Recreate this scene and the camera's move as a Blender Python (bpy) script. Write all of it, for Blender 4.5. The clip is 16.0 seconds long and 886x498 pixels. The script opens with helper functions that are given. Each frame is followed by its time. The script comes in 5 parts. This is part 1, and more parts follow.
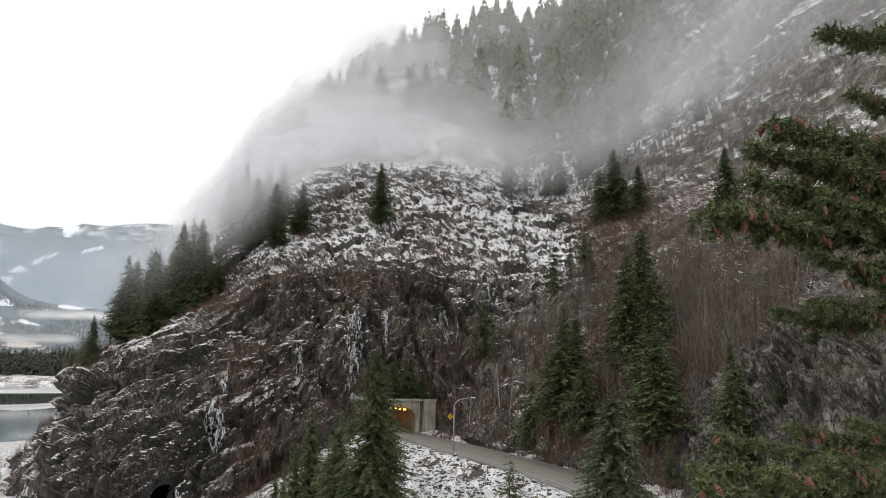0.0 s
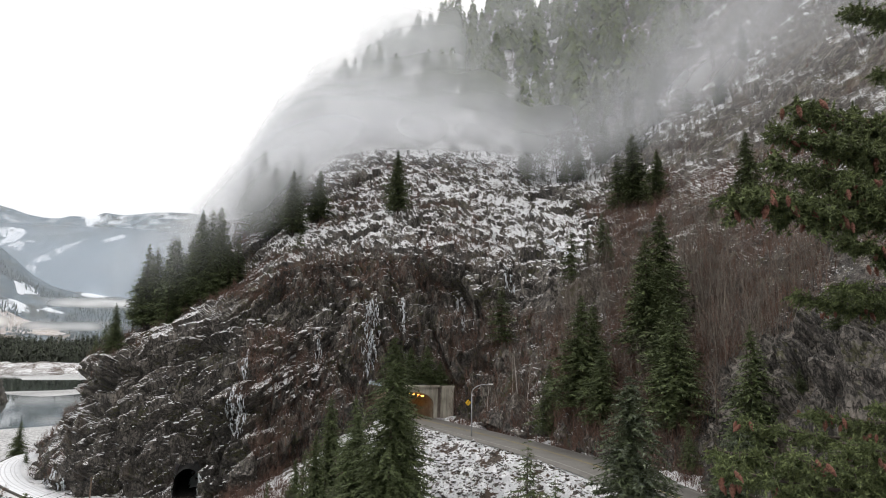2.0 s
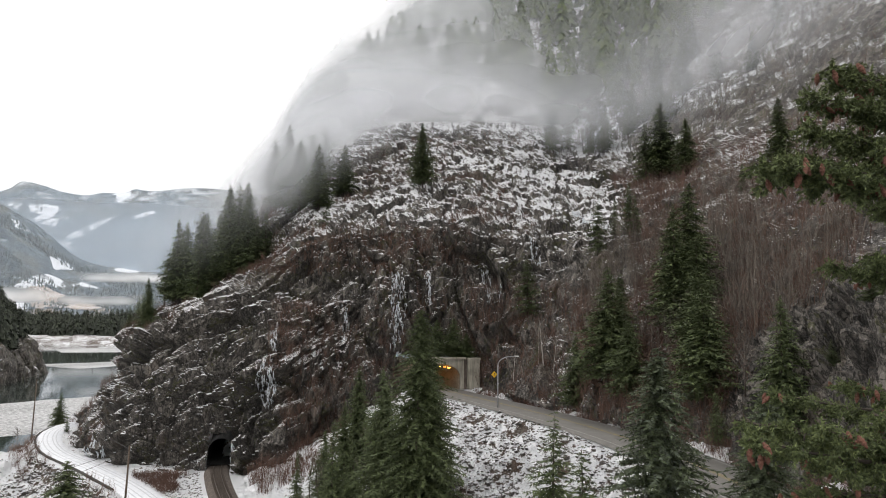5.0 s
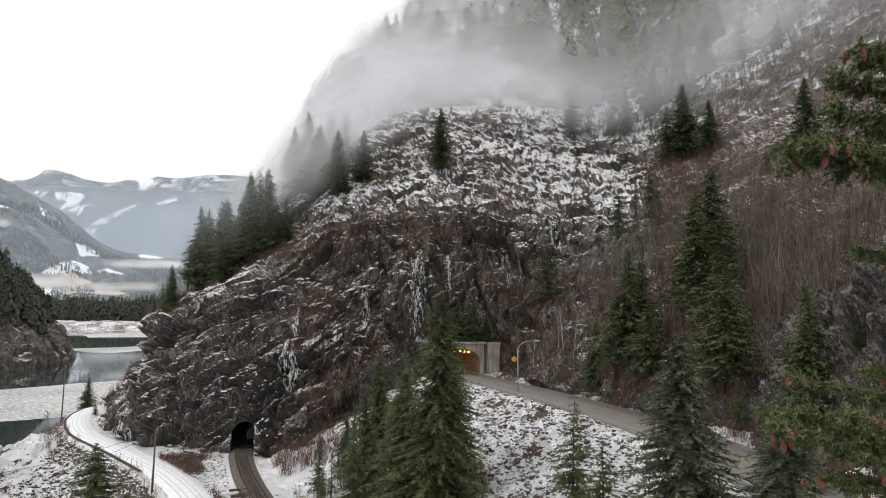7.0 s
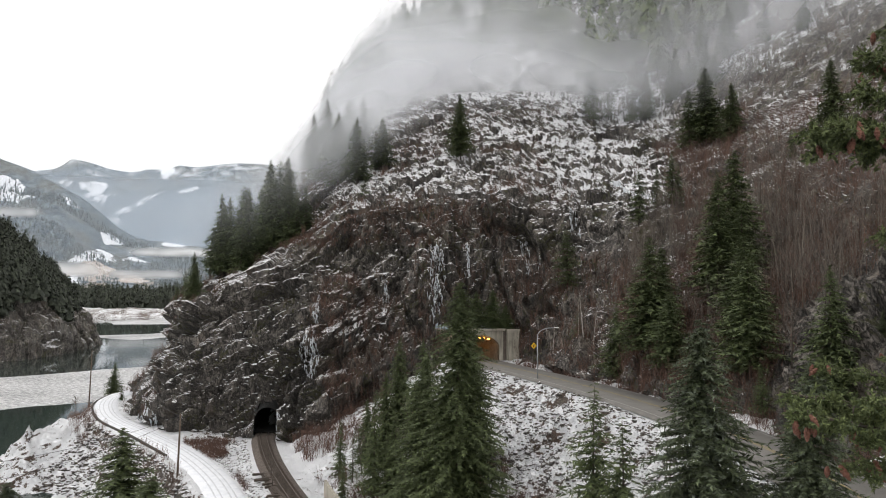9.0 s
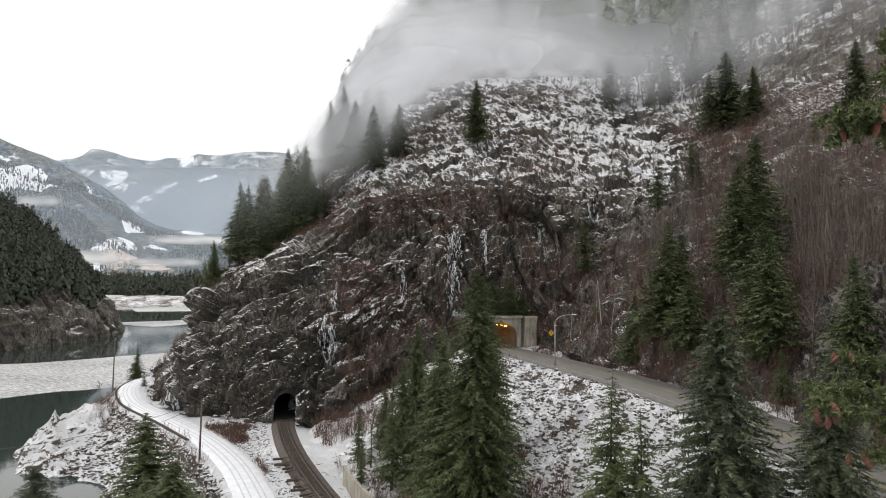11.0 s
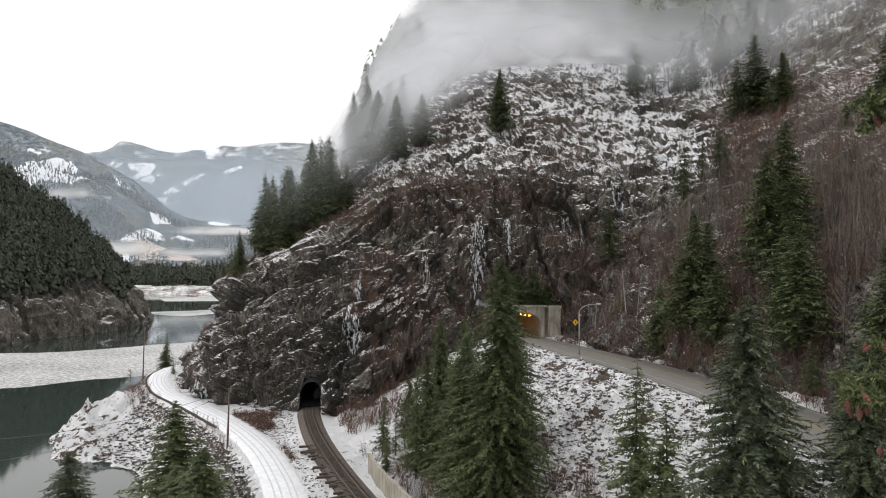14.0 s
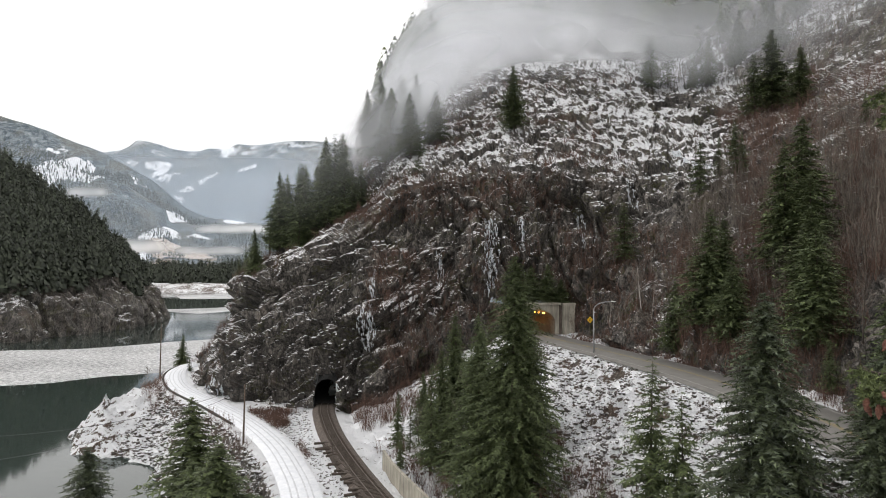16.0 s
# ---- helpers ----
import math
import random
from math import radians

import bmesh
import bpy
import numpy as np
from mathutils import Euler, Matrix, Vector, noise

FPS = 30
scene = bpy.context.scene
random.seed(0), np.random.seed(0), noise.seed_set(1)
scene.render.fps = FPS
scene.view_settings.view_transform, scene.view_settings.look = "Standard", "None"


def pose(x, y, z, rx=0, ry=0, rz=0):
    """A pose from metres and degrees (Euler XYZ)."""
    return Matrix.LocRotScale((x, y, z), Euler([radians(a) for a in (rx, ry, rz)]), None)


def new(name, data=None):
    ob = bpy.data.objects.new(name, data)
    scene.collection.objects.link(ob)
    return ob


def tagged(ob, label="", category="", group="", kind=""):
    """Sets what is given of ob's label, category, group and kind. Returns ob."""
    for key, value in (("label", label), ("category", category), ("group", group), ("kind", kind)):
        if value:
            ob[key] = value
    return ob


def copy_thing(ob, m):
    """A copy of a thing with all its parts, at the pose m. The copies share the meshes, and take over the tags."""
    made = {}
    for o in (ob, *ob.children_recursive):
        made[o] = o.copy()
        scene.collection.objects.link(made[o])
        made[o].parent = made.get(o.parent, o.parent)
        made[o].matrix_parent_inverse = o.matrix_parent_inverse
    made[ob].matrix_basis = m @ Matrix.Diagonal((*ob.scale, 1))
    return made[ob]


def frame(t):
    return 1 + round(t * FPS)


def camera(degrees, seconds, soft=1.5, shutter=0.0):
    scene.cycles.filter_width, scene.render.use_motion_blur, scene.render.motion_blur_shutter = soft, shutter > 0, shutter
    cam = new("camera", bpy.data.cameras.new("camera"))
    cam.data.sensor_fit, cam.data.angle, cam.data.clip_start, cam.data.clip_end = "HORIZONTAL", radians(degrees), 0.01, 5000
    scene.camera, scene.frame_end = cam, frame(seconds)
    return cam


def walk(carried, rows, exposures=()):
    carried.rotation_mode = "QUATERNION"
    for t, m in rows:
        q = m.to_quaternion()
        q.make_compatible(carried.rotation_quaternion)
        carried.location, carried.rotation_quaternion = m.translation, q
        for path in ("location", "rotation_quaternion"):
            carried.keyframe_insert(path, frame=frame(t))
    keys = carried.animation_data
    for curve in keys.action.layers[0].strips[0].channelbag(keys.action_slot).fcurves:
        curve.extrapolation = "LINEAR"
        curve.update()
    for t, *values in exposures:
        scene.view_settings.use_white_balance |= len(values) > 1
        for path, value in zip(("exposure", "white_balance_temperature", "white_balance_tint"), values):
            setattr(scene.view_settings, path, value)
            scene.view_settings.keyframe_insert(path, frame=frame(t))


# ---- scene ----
cam = camera(68.0, 16.0, soft=1.0)
EYE = (0.0, 0.0, 44.0)
# seconds, pitch, lean, yaw of a camera that turns on one spot
ROWS = [
    (0.0, 99.70, -0.99, -11.90),
    (0.5, 99.45, -0.93, -11.52),
    (1.0, 99.19, -0.95, -11.15),
    (1.5, 98.89, -0.91, -10.76),
    (2.0, 98.54, -0.91, -10.39),
    (2.5, 98.13, -0.89, -10.03),
    (3.0, 97.72, -0.86, -9.68),
    (3.5, 97.30, -0.83, -9.32),
    (4.0, 96.89, -0.80, -8.96),
    (6.5, 95.15, -0.62, -6.84),
    (7.0, 94.82, -0.60, -6.43),
    (7.5, 94.52, -0.59, -6.00),
    (8.0, 94.23, -0.55, -5.58),
    (8.5, 93.97, -0.52, -5.17),
    (9.0, 93.68, -0.49, -4.75),
    (11.5, 92.31, -0.39, -2.92),
    (12.0, 92.11, -0.37, -2.60),
    (12.5, 91.95, -0.32, -2.26),
    (13.0, 91.81, -0.29, -1.89),
    (13.5, 91.70, -0.26, -1.54),
    (14.0, 91.63, -0.25, -1.21),
    (14.5, 91.56, -0.25, -0.91),
    (15.0, 91.53, -0.23, -0.60),
    (15.5, 91.47, -0.15, -0.30),
    (16.0, 91.41, -0.17, -0.00),
]
walk(cam, [(t, pose(*EYE, rx, ry, rz)) for t, rx, ry, rz in ROWS])

# ---- light ----
world = bpy.data.worlds.new("overcast")
scene.world = world
world.use_nodes = True
wn, wl = world.node_tree.nodes, world.node_tree.links
wn.clear()
sky = wn.new("ShaderNodeTexSky")
sky.sky_type, sky.sun_disc = "NISHITA", False
SUN_EL, SUN_AZ = 32.0, -70.0
sky.sun_elevation, sky.sun_rotation = radians(SUN_EL), radians(SUN_AZ)
cloud = wn.new("ShaderNodeTexNoise")
cloud.inputs["Scale"].default_value, cloud.inputs["Detail"].default_value = 2.2, 3.0
ramp = wn.new("ShaderNodeValToRGB")
ramp.color_ramp.elements[0].position, ramp.color_ramp.elements[0].color = 0.3, (9.4, 9.2, 9.15, 1)
ramp.color_ramp.elements[1].position, ramp.color_ramp.elements[1].color = 0.65, (10.6, 10.35, 10.15, 1)
blend = wn.new("ShaderNodeMix")
blend.data_type = "RGBA"
blend.inputs["Factor"].default_value = 0.95
back = wn.new("ShaderNodeBackground")
back.inputs["Strength"].default_value = 0.145
wout = wn.new("ShaderNodeOutputWorld")
wl.new(cloud.outputs["Fac"], ramp.inputs["Fac"])
wl.new(sky.outputs["Color"], blend.inputs["A"])
wl.new(ramp.outputs["Color"], blend.inputs["B"])
wl.new(blend.outputs["Result"], back.inputs["Color"])
wl.new(back.outputs["Background"], wout.inputs["Surface"])

sun = new("sun", bpy.data.lights.new("sun", "SUN"))
sun.data.energy, sun.data.angle, sun.data.color = 0.7, radians(25), (1.0, 0.97, 0.93)
sun.rotation_euler = (radians(90 - SUN_EL), 0, radians(-SUN_AZ + 180))
scene.view_settings.exposure = 0.0


# ---- noise and mesh helpers ----
def lattice(ix, iy, iz, seed):
    h = (ix * 374761393 + iy * 668265263 + iz * 2147483647 + seed * 974634777) & 0xFFFFFFFF
    h = ((h ^ (h >> 13)) * 1274126177) & 0xFFFFFFFF
    h = h ^ (h >> 16)
    return (h & 0xFFFF) / 32767.5 - 1.0


def vnoise(p, seed=0):
    """Smooth value noise in -1..1 for points (..., 3)."""
    p = np.asarray(p, dtype=np.float64)
    i = np.floor(p).astype(np.int64)
    f = p - i
    f = f * f * f * (f * (f * 6 - 15) + 10)
    total = 0
    for dx in (0, 1):
        wx = f[..., 0] if dx else 1 - f[..., 0]
        for dy in (0, 1):
            wy = f[..., 1] if dy else 1 - f[..., 1]
            for dz in (0, 1):
                wz = f[..., 2] if dz else 1 - f[..., 2]
                total = total + wx * wy * wz * lattice(i[..., 0] + dx, i[..., 1] + dy, i[..., 2] + dz, seed)
    return total


def fbm(p, octaves=4, seed=0, gain=0.5, ridged=False):
    total, amp = 0, 1.0
    for k in range(octaves):
        n = vnoise(p * 2.03 ** k, seed + k)
        total = total + amp * (1 - 2 * np.abs(n) if ridged else n)
        amp *= gain
    return total


def cells(p, seed=0):
    """Broken blocks: a value in -1..1 for the nearest cell, and the distance to its border."""
    i = np.floor(p).astype(np.int64)
    f1, f2, val = np.full(p.shape[:-1], 9.0), np.full(p.shape[:-1], 9.0), np.zeros(p.shape[:-1])
    for dx in (-1, 0, 1):
        for dy in (-1, 0, 1):
            for dz in (-1, 0, 1):
                c = (i[..., 0] + dx, i[..., 1] + dy, i[..., 2] + dz)
                d = 0
                for k in range(3):
                    d = d + (c[k] + 0.5 + 0.45 * lattice(*c, seed + 7 * k) - p[..., k]) ** 2
                d = np.sqrt(d)
                near = d < f1
                f2 = np.where(near, f1, np.minimum(f2, d))
                val = np.where(near, lattice(*c, seed + 50), val)
                f1 = np.where(near, d, f1)
    return val, f2 - f1


def facets(p, seed=0, tilt=0.7):
    """Broken planar blocks: every cell is a tilted plane. Returns the height and the distance to the block's border."""
    i = np.floor(p).astype(np.int64)
    f1, f2, val = np.full(p.shape[:-1], 9.0), np.full(p.shape[:-1], 9.0), np.zeros(p.shape[:-1])
    for dx in (-1, 0, 1):
        for dy in (-1, 0, 1):
            for dz in (-1, 0, 1):
                c = (i[..., 0] + dx, i[..., 1] + dy, i[..., 2] + dz)
                r = [p[..., k] - (c[k] + 0.5 + 0.45 * lattice(*c, seed + 7 * k)) for k in range(3)]
                d = np.sqrt(r[0] ** 2 + r[1] ** 2 + r[2] ** 2)
                h = lattice(*c, seed + 50) + tilt * sum(r[k] * lattice(*c, seed + 60 + k) for k in range(3)) * 2
                near = d < f1
                f2 = np.where(near, f1, np.minimum(f2, d))
                val = np.where(near, h, val)
                f1 = np.where(near, d, f1)
    return val, f2 - f1


def mesh_from(name, verts, faces, smooth=False):
    """A mesh from an (n, 3) array of corners and an (m, k) array of faces."""
    verts, faces = np.asarray(verts, np.float32), np.asarray(faces, np.int32)
    me = bpy.data.meshes.new(name)
    me.vertices.add(len(verts))
    me.vertices.foreach_set("co", verts.ravel())
    k = faces.shape[1]
    me.loops.add(faces.size)
    me.loops.foreach_set("vertex_index", faces.ravel())
    me.polygons.add(len(faces))
    me.polygons.foreach_set("loop_start", np.arange(0, faces.size, k, dtype=np.int32))
    me.polygons.foreach_set("loop_total", np.full(len(faces), k, np.int32))
    me.polygons.foreach_set("use_smooth", np.full(len(faces), smooth))
    me.update(calc_edges=True)
    me.validate()
    return me


def grid_faces(nu, nv):
    a = (np.arange(nu - 1)[:, None] * nv + np.arange(nv - 1)[None, :]).ravel()
    return np.stack([a, a + nv, a + nv + 1, a + 1], 1)


def grid_mesh(name, p, smooth=True, flip=False):
    nu, nv = p.shape[:2]
    f = grid_faces(nu, nv)
    return mesh_from(name, p.reshape(-1, 3), f[:, ::-1] if flip else f, smooth)


def grid_normals(p):
    n = np.cross(np.gradient(p, axis=0), np.gradient(p, axis=1))
    return n / np.maximum(np.linalg.norm(n, axis=2, keepdims=True), 1e-9)


def spline(points, count, loop=False):
    """Catmull-Rom through points (n, k), count samples at even parameter."""
    pts = np.asarray(points, float)
    n = len(pts)
    t = np.linspace(0, n - 1, count)
    i = np.minimum(t.astype(int), n - 2)
    f = (t - i)[(...,) + (None,) * (pts.ndim - 1)]
    p0, p1, p2, p3 = pts[np.maximum(i - 1, 0)], pts[i], pts[i + 1], pts[np.minimum(i + 2, n - 1)]
    return 0.5 * (2 * p1 + (p2 - p0) * f + (2 * p0 - 5 * p1 + 4 * p2 - p3) * f ** 2 + (3 * p1 - p0 - 3 * p2 + p3) * f ** 3)


def loft(lines, nu, steps):
    """A surface over feature lines, nu columns, steps[k] rows between line k and k + 1."""
    rows = [spline(line, nu) for line in lines]
    out = []
    for k, n in enumerate(steps):
        for j in range(n):
            out.append(rows[k] + (rows[k + 1] - rows[k]) * j / n)
    out.append(rows[-1])
    return np.stack(out, 1)


def part(name, me, material, parent, label=""):
    """One mesh object under a thing or under a part."""
    ob = new(name, me)
    if material is not None:
        me.materials.clear()
        me.materials.append(material)
    ob.parent = parent
    return tagged(ob, label) if label else ob


def thing(name, me, material, label, category, group="", kind=""):
    ob = new(name, me)
    if material is not None:
        me.materials.append(material)
    return tagged(ob, label, category, group, kind)


def empty(name, label, category, group="", kind=""):
    return tagged(new(name), label, category, group, kind)


class Soup:
    """Triangles and quads gathered into one mesh."""

    def __init__(self):
        self.v, self.f = [], []
        self.n = 0

    def add(self, verts, faces):
        self.v.append(np.asarray(verts, float))
        self.f += [tuple(i + self.n for i in f) for f in faces]
        self.n += len(verts)

    def tube(self, pts, radii, sides=6, cap=True):
        pts = np.asarray(pts, float)
        ring = []
        for k, p in enumerate(pts):
            d = pts[min(k + 1, len(pts) - 1)] - pts[max(k - 1, 0)]
            d = d / max(np.linalg.norm(d), 1e-9)
            side = np.cross(d, (0, 0, 1) if abs(d[2]) < 0.9 else (1, 0, 0))
            side /= np.linalg.norm(side)
            up = np.cross(side, d)
            for s in range(sides):
                a = 2 * math.pi * s / sides
                ring.append(p + radii[k] * (math.cos(a) * side + math.sin(a) * up))
        faces = []
        for k in range(len(pts) - 1):
            for s in range(sides):
                a, b = k * sides + s, k * sides + (s + 1) % sides
                faces.append((a, b, b + sides, a + sides))
        if cap:
            faces += [tuple(range(sides))[::-1], tuple(range((len(pts) - 1) * sides, len(pts) * sides))]
        self.add(ring, faces)

    def box(self, size, m=Matrix()):
        sx, sy, sz = (s / 2 for s in size)
        c = [(x, y, z) for x in (-sx, sx) for y in (-sy, sy) for z in (-sz, sz)]
        self.add([tuple(m @ Vector(p)) for p in c], [(0, 1, 3, 2), (4, 6, 7, 5), (0, 4, 5, 1), (2, 3, 7, 6), (0, 2, 6, 4), (1, 5, 7, 3)])

    def mesh(self, name, smooth=False):
        me = bpy.data.meshes.new(name)
        me.from_pydata(np.concatenate(self.v).tolist(), [], self.f)
        if smooth:
            me.polygons.foreach_set("use_smooth", [True] * len(me.polygons))
        me.update()
        return me


# ---- materials ----
class Nodes:
    """A short way to wire a node material."""

    def __init__(self, name):
        self.mat = bpy.data.materials.new(name)
        self.mat.use_nodes = True
        self.t = self.mat.node_tree
        self.t.nodes.clear()
        self.out = self.t.nodes.new("ShaderNodeOutputMaterial")

    def node(self, kind, **inputs):
        n = self.t.nodes.new(kind)
        for key, value in inputs.items():
            self.put(n, key.replace("_", " "), value)
        return n

    def put(self, n, key, value):
        sock = n.inputs[int(key)] if key.isdigit() else n.inputs[key]
        if isinstance(value, bpy.types.NodeSocket):
            self.t.links.new(value, sock)
        else:
            sock.default_value = value

    def coords(self, scale=(1, 1, 1), kind="Object"):
        c = self.node("ShaderNodeTexCoord")
        m = self.node("ShaderNodeMapping")
        self.t.links.new(c.outputs[kind], m.inputs["Vector"])
        m.inputs["Scale"].default_value = scale
        return m.outputs["Vector"]

    def noise(self, scale, detail=4, stretch=(1, 1, 1), rough=0.55, kind="Object"):
        return self.node("ShaderNodeTexNoise", Vector=self.coords(stretch, kind), Scale=scale, Detail=float(detail), Roughness=rough).outputs["Fac"]

    def ramp(self, fac, *stops):
        n = self.node("ShaderNodeValToRGB", Fac=fac)
        e = n.color_ramp.elements
        while len(e) < len(stops):
            e.new(0.5)
        for el, (pos, col) in zip(e, stops):
            el.position = pos
            el.color = (*col, 1) if isinstance(col, tuple) else (col, col, col, 1)
        return n.outputs["Color"]

    def mix(self, fac, a, b):
        n = self.t.nodes.new("ShaderNodeMix")
        n.data_type = "RGBA"
        for key, value in (("Factor", fac), ("A", a), ("B", b)):
            sock = [s for s in n.inputs if s.name == key and (s.type == ("VALUE" if key == "Factor" else "RGBA"))][0]
            if isinstance(value, bpy.types.NodeSocket):
                self.t.links.new(value, sock)
            else:
                sock.default_value = value if key == "Factor" else (*value, 1)
        return [s for s in n.outputs if s.type == "RGBA"][0]

    def math(self, op, a, b=0.0, c=0.0):
        n = self.t.nodes.new("ShaderNodeMath")
        n.operation = op
        for k, value in enumerate((a, b, c)):
            self.put(n, str(k), value)
        return n.outputs[0]

    def up(self):
        """How far the surface faces the sky, -1..1."""
        g = self.node("ShaderNodeNewGeometry")
        s = self.node("ShaderNodeSeparateXYZ", Vector=g.outputs["Normal"])
        return s.outputs["Z"]

    def xyz(self):
        g = self.node("ShaderNodeNewGeometry")
        s = self.node("ShaderNodeSeparateXYZ", Vector=g.outputs["Position"])
        return s.outputs

    def bump(self, height, strength=0.5, distance=0.1):
        return self.node("ShaderNodeBump", Height=height, Strength=strength, Distance=distance).outputs["Normal"]

    def surface(self, color, rough=0.8, normal=None, **more):
        b = self.node("ShaderNodeBsdfPrincipled")
        self.put(b, "Base Color", color if isinstance(color, bpy.types.NodeSocket) else (*color, 1))
        self.put(b, "Roughness", rough)
        if normal is not None:
            self.put(b, "Normal", normal)
        for key, value in more.items():
            self.put(b, key.replace("_", " "), value)
        self.t.links.new(b.outputs[0], self.out.inputs["Surface"])
        return self.mat


def mat_plain(name, dark, light, scale=3.0, rough=0.8, bump=0.3, metal=0.0, distance=0.02):
    n = Nodes(name)
    f = n.noise(scale, 5)
    g = n.noise(scale * 7, 3)
    c = n.mix(0.35, n.ramp(f, (0.3, dark), (0.7, light)), n.ramp(g, (0.3, dark), (0.7, light)))
    return n.surface(c, rough, n.bump(g, bump, distance), Metallic=metal)


def mat_rock(name, snow=0.5, sheltered=0.0, soil=0.5, patch=0.9, grain=2.2, edge=0.1):
    """Dark fractured rock with moss, rust, brush litter on gentle ground and snow on what faces the sky."""
    n = Nodes(name)
    streak = n.noise(0.4, 7, (1, 1, 0.16), 0.7)
    fine = n.noise(3.0, 6, (1, 1, 0.4), 0.75)
    big = n.noise(0.045, 3)
    # pale weathered faces, darker wet runs
    rock = n.ramp(streak, (0.34, (0.03, 0.0265, 0.024)), (0.48, (0.13, 0.116, 0.104)), (0.6, (0.29, 0.262, 0.235)))
    wet = n.ramp(n.noise(0.09, 4, (1, 1, 0.22)), (0.52, 0.0), (0.6, 0.6))
    rock = n.mix(wet, rock, (0.028, 0.025, 0.023))
    grit = n.noise(4.5, 7, (1, 1, 0.4), 0.85)
    rock = n.mix(0.42, rock, n.ramp(grit, (0.43, (0.008, 0.0072, 0.0065)), (0.5, (0.12, 0.107, 0.095)), (0.57, (0.36, 0.325, 0.285))))
    slab = n.node("ShaderNodeTexVoronoi", Vector=n.coords((0.42, 0.42, 0.13)), Scale=1.0)
    tone = n.node("ShaderNodeSeparateColor", Color=slab.outputs["Color"]).outputs[0]
    rock = n.mix(0.34, rock, n.ramp(tone, (0.0, (0.02, 0.018, 0.016)), (0.55, (0.1, 0.09, 0.08)), (1.0, (0.36, 0.33, 0.29))))
    # joints: dark wandering lines, mostly upright, at two sizes, and block borders
    line = None
    for scale, stretch, wide in ((0.3, (1, 1, 0.2), 0.03), (0.9, (1, 1, 0.35), 0.04), (0.5, (0.5, 0.5, 1.3), 0.018)):
        gap = n.math("ABSOLUTE", n.math("SUBTRACT", n.noise(scale, 5, stretch, 0.6), 0.5))
        one = n.ramp(gap, (0.0, 1.0), (wide, 0.0))
        line = one if line is None else n.math("MAXIMUM", line, one)
    rock = n.mix(n.math("MULTIPLY", line, 0.9), rock, (0.007, 0.0065, 0.006))
    rust = n.ramp(n.noise(0.14, 4, (1, 1, 0.4)), (0.56, 0.0), (0.7, 0.4))
    rock = n.mix(rust, rock, (0.13, 0.088, 0.055))
    moss = n.ramp(n.math("MULTIPLY", n.noise(0.16, 5), n.noise(1.3, 3)), (0.3, 0.0), (0.36, 0.7))
    rock = n.mix(moss, rock, n.ramp(fine, (0.3, (0.03, 0.032, 0.012)), (0.7, (0.11, 0.11, 0.035))))
    up = n.up()
    litter = n.ramp(fine, (0.3, (0.04, 0.025, 0.018)), (0.55, (0.1, 0.066, 0.046)), (0.75, (0.19, 0.135, 0.09)))
    gentle = n.math("ADD", up, n.math("MULTIPLY", n.math("SUBTRACT", big, 0.5), 0.8))
    ground = n.ramp(gentle, (soil, 0.0), (soil + 0.22, 1.0))
    base = n.mix(ground, rock, litter)
    speck = n.noise(grain, 7, (1, 1, 1.8), 0.72)
    lay = n.math("ADD", n.math("MULTIPLY", up, 0.95), n.math("MULTIPLY", n.math("SUBTRACT", n.noise(0.22, 8, (1, 1, 1.6), 0.66), 0.5), 0.95))
    lay = n.math("ADD", lay, n.math("MULTIPLY", n.math("SUBTRACT", speck, 0.5), 1.9))
    lay = n.math("ADD", lay, n.math("MULTIPLY", n.math("SUBTRACT", n.noise(0.05, 3), 0.5), patch))
    # less snow lies low down than high up
    lay = n.math("ADD", lay, n.node("ShaderNodeMapRange", **{"Value": n.xyz()[2], "From_Min": 20.0, "From_Max": 95.0, "To_Min": -0.04, "To_Max": 0.2}).outputs[0]) if sheltered else lay
    if sheltered:
        # the low face in the east is too steep and wet for snow
        low = n.node("ShaderNodeMapRange", **{"Value": n.xyz()[2], "From_Min": 48.0, "From_Max": 74.0, "To_Min": 1.0, "To_Max": 0.0}).outputs[0]
        face = n.node("ShaderNodeMapRange", **{"Value": n.xyz()[0], "From_Min": -6.0, "From_Max": 22.0, "To_Min": 0.0, "To_Max": 0.2}).outputs[0]
        lay = n.math("SUBTRACT", lay, n.math("MULTIPLY", low, face))
        # brush keeps the snow off the hillside east of the highway
        east = n.node("ShaderNodeMapRange", **{"Value": n.math("SUBTRACT", n.xyz()[0], n.math("MULTIPLY", n.math("SUBTRACT", n.xyz()[1], 100.0), 0.35)), "From_Min": 50.0, "From_Max": 62.0, "To_Min": 0.0, "To_Max": sheltered}).outputs[0]
        lay = n.math("SUBTRACT", lay, east)
    cover = n.ramp(lay, (0.98 - 0.4 * snow, 0.0), (0.98 + edge - 0.4 * snow, 0.97))
    col = n.mix(cover, base, (0.87, 0.88, 0.9))
    h = n.math("SUBTRACT", n.math("ADD", streak, n.math("MULTIPLY", fine, 0.6)), n.math("MULTIPLY", line, 0.6))
    return n.surface(col, n.ramp(streak, (0.3, 0.62), (0.7, 0.92)), n.bump(h, 0.9, 0.5))


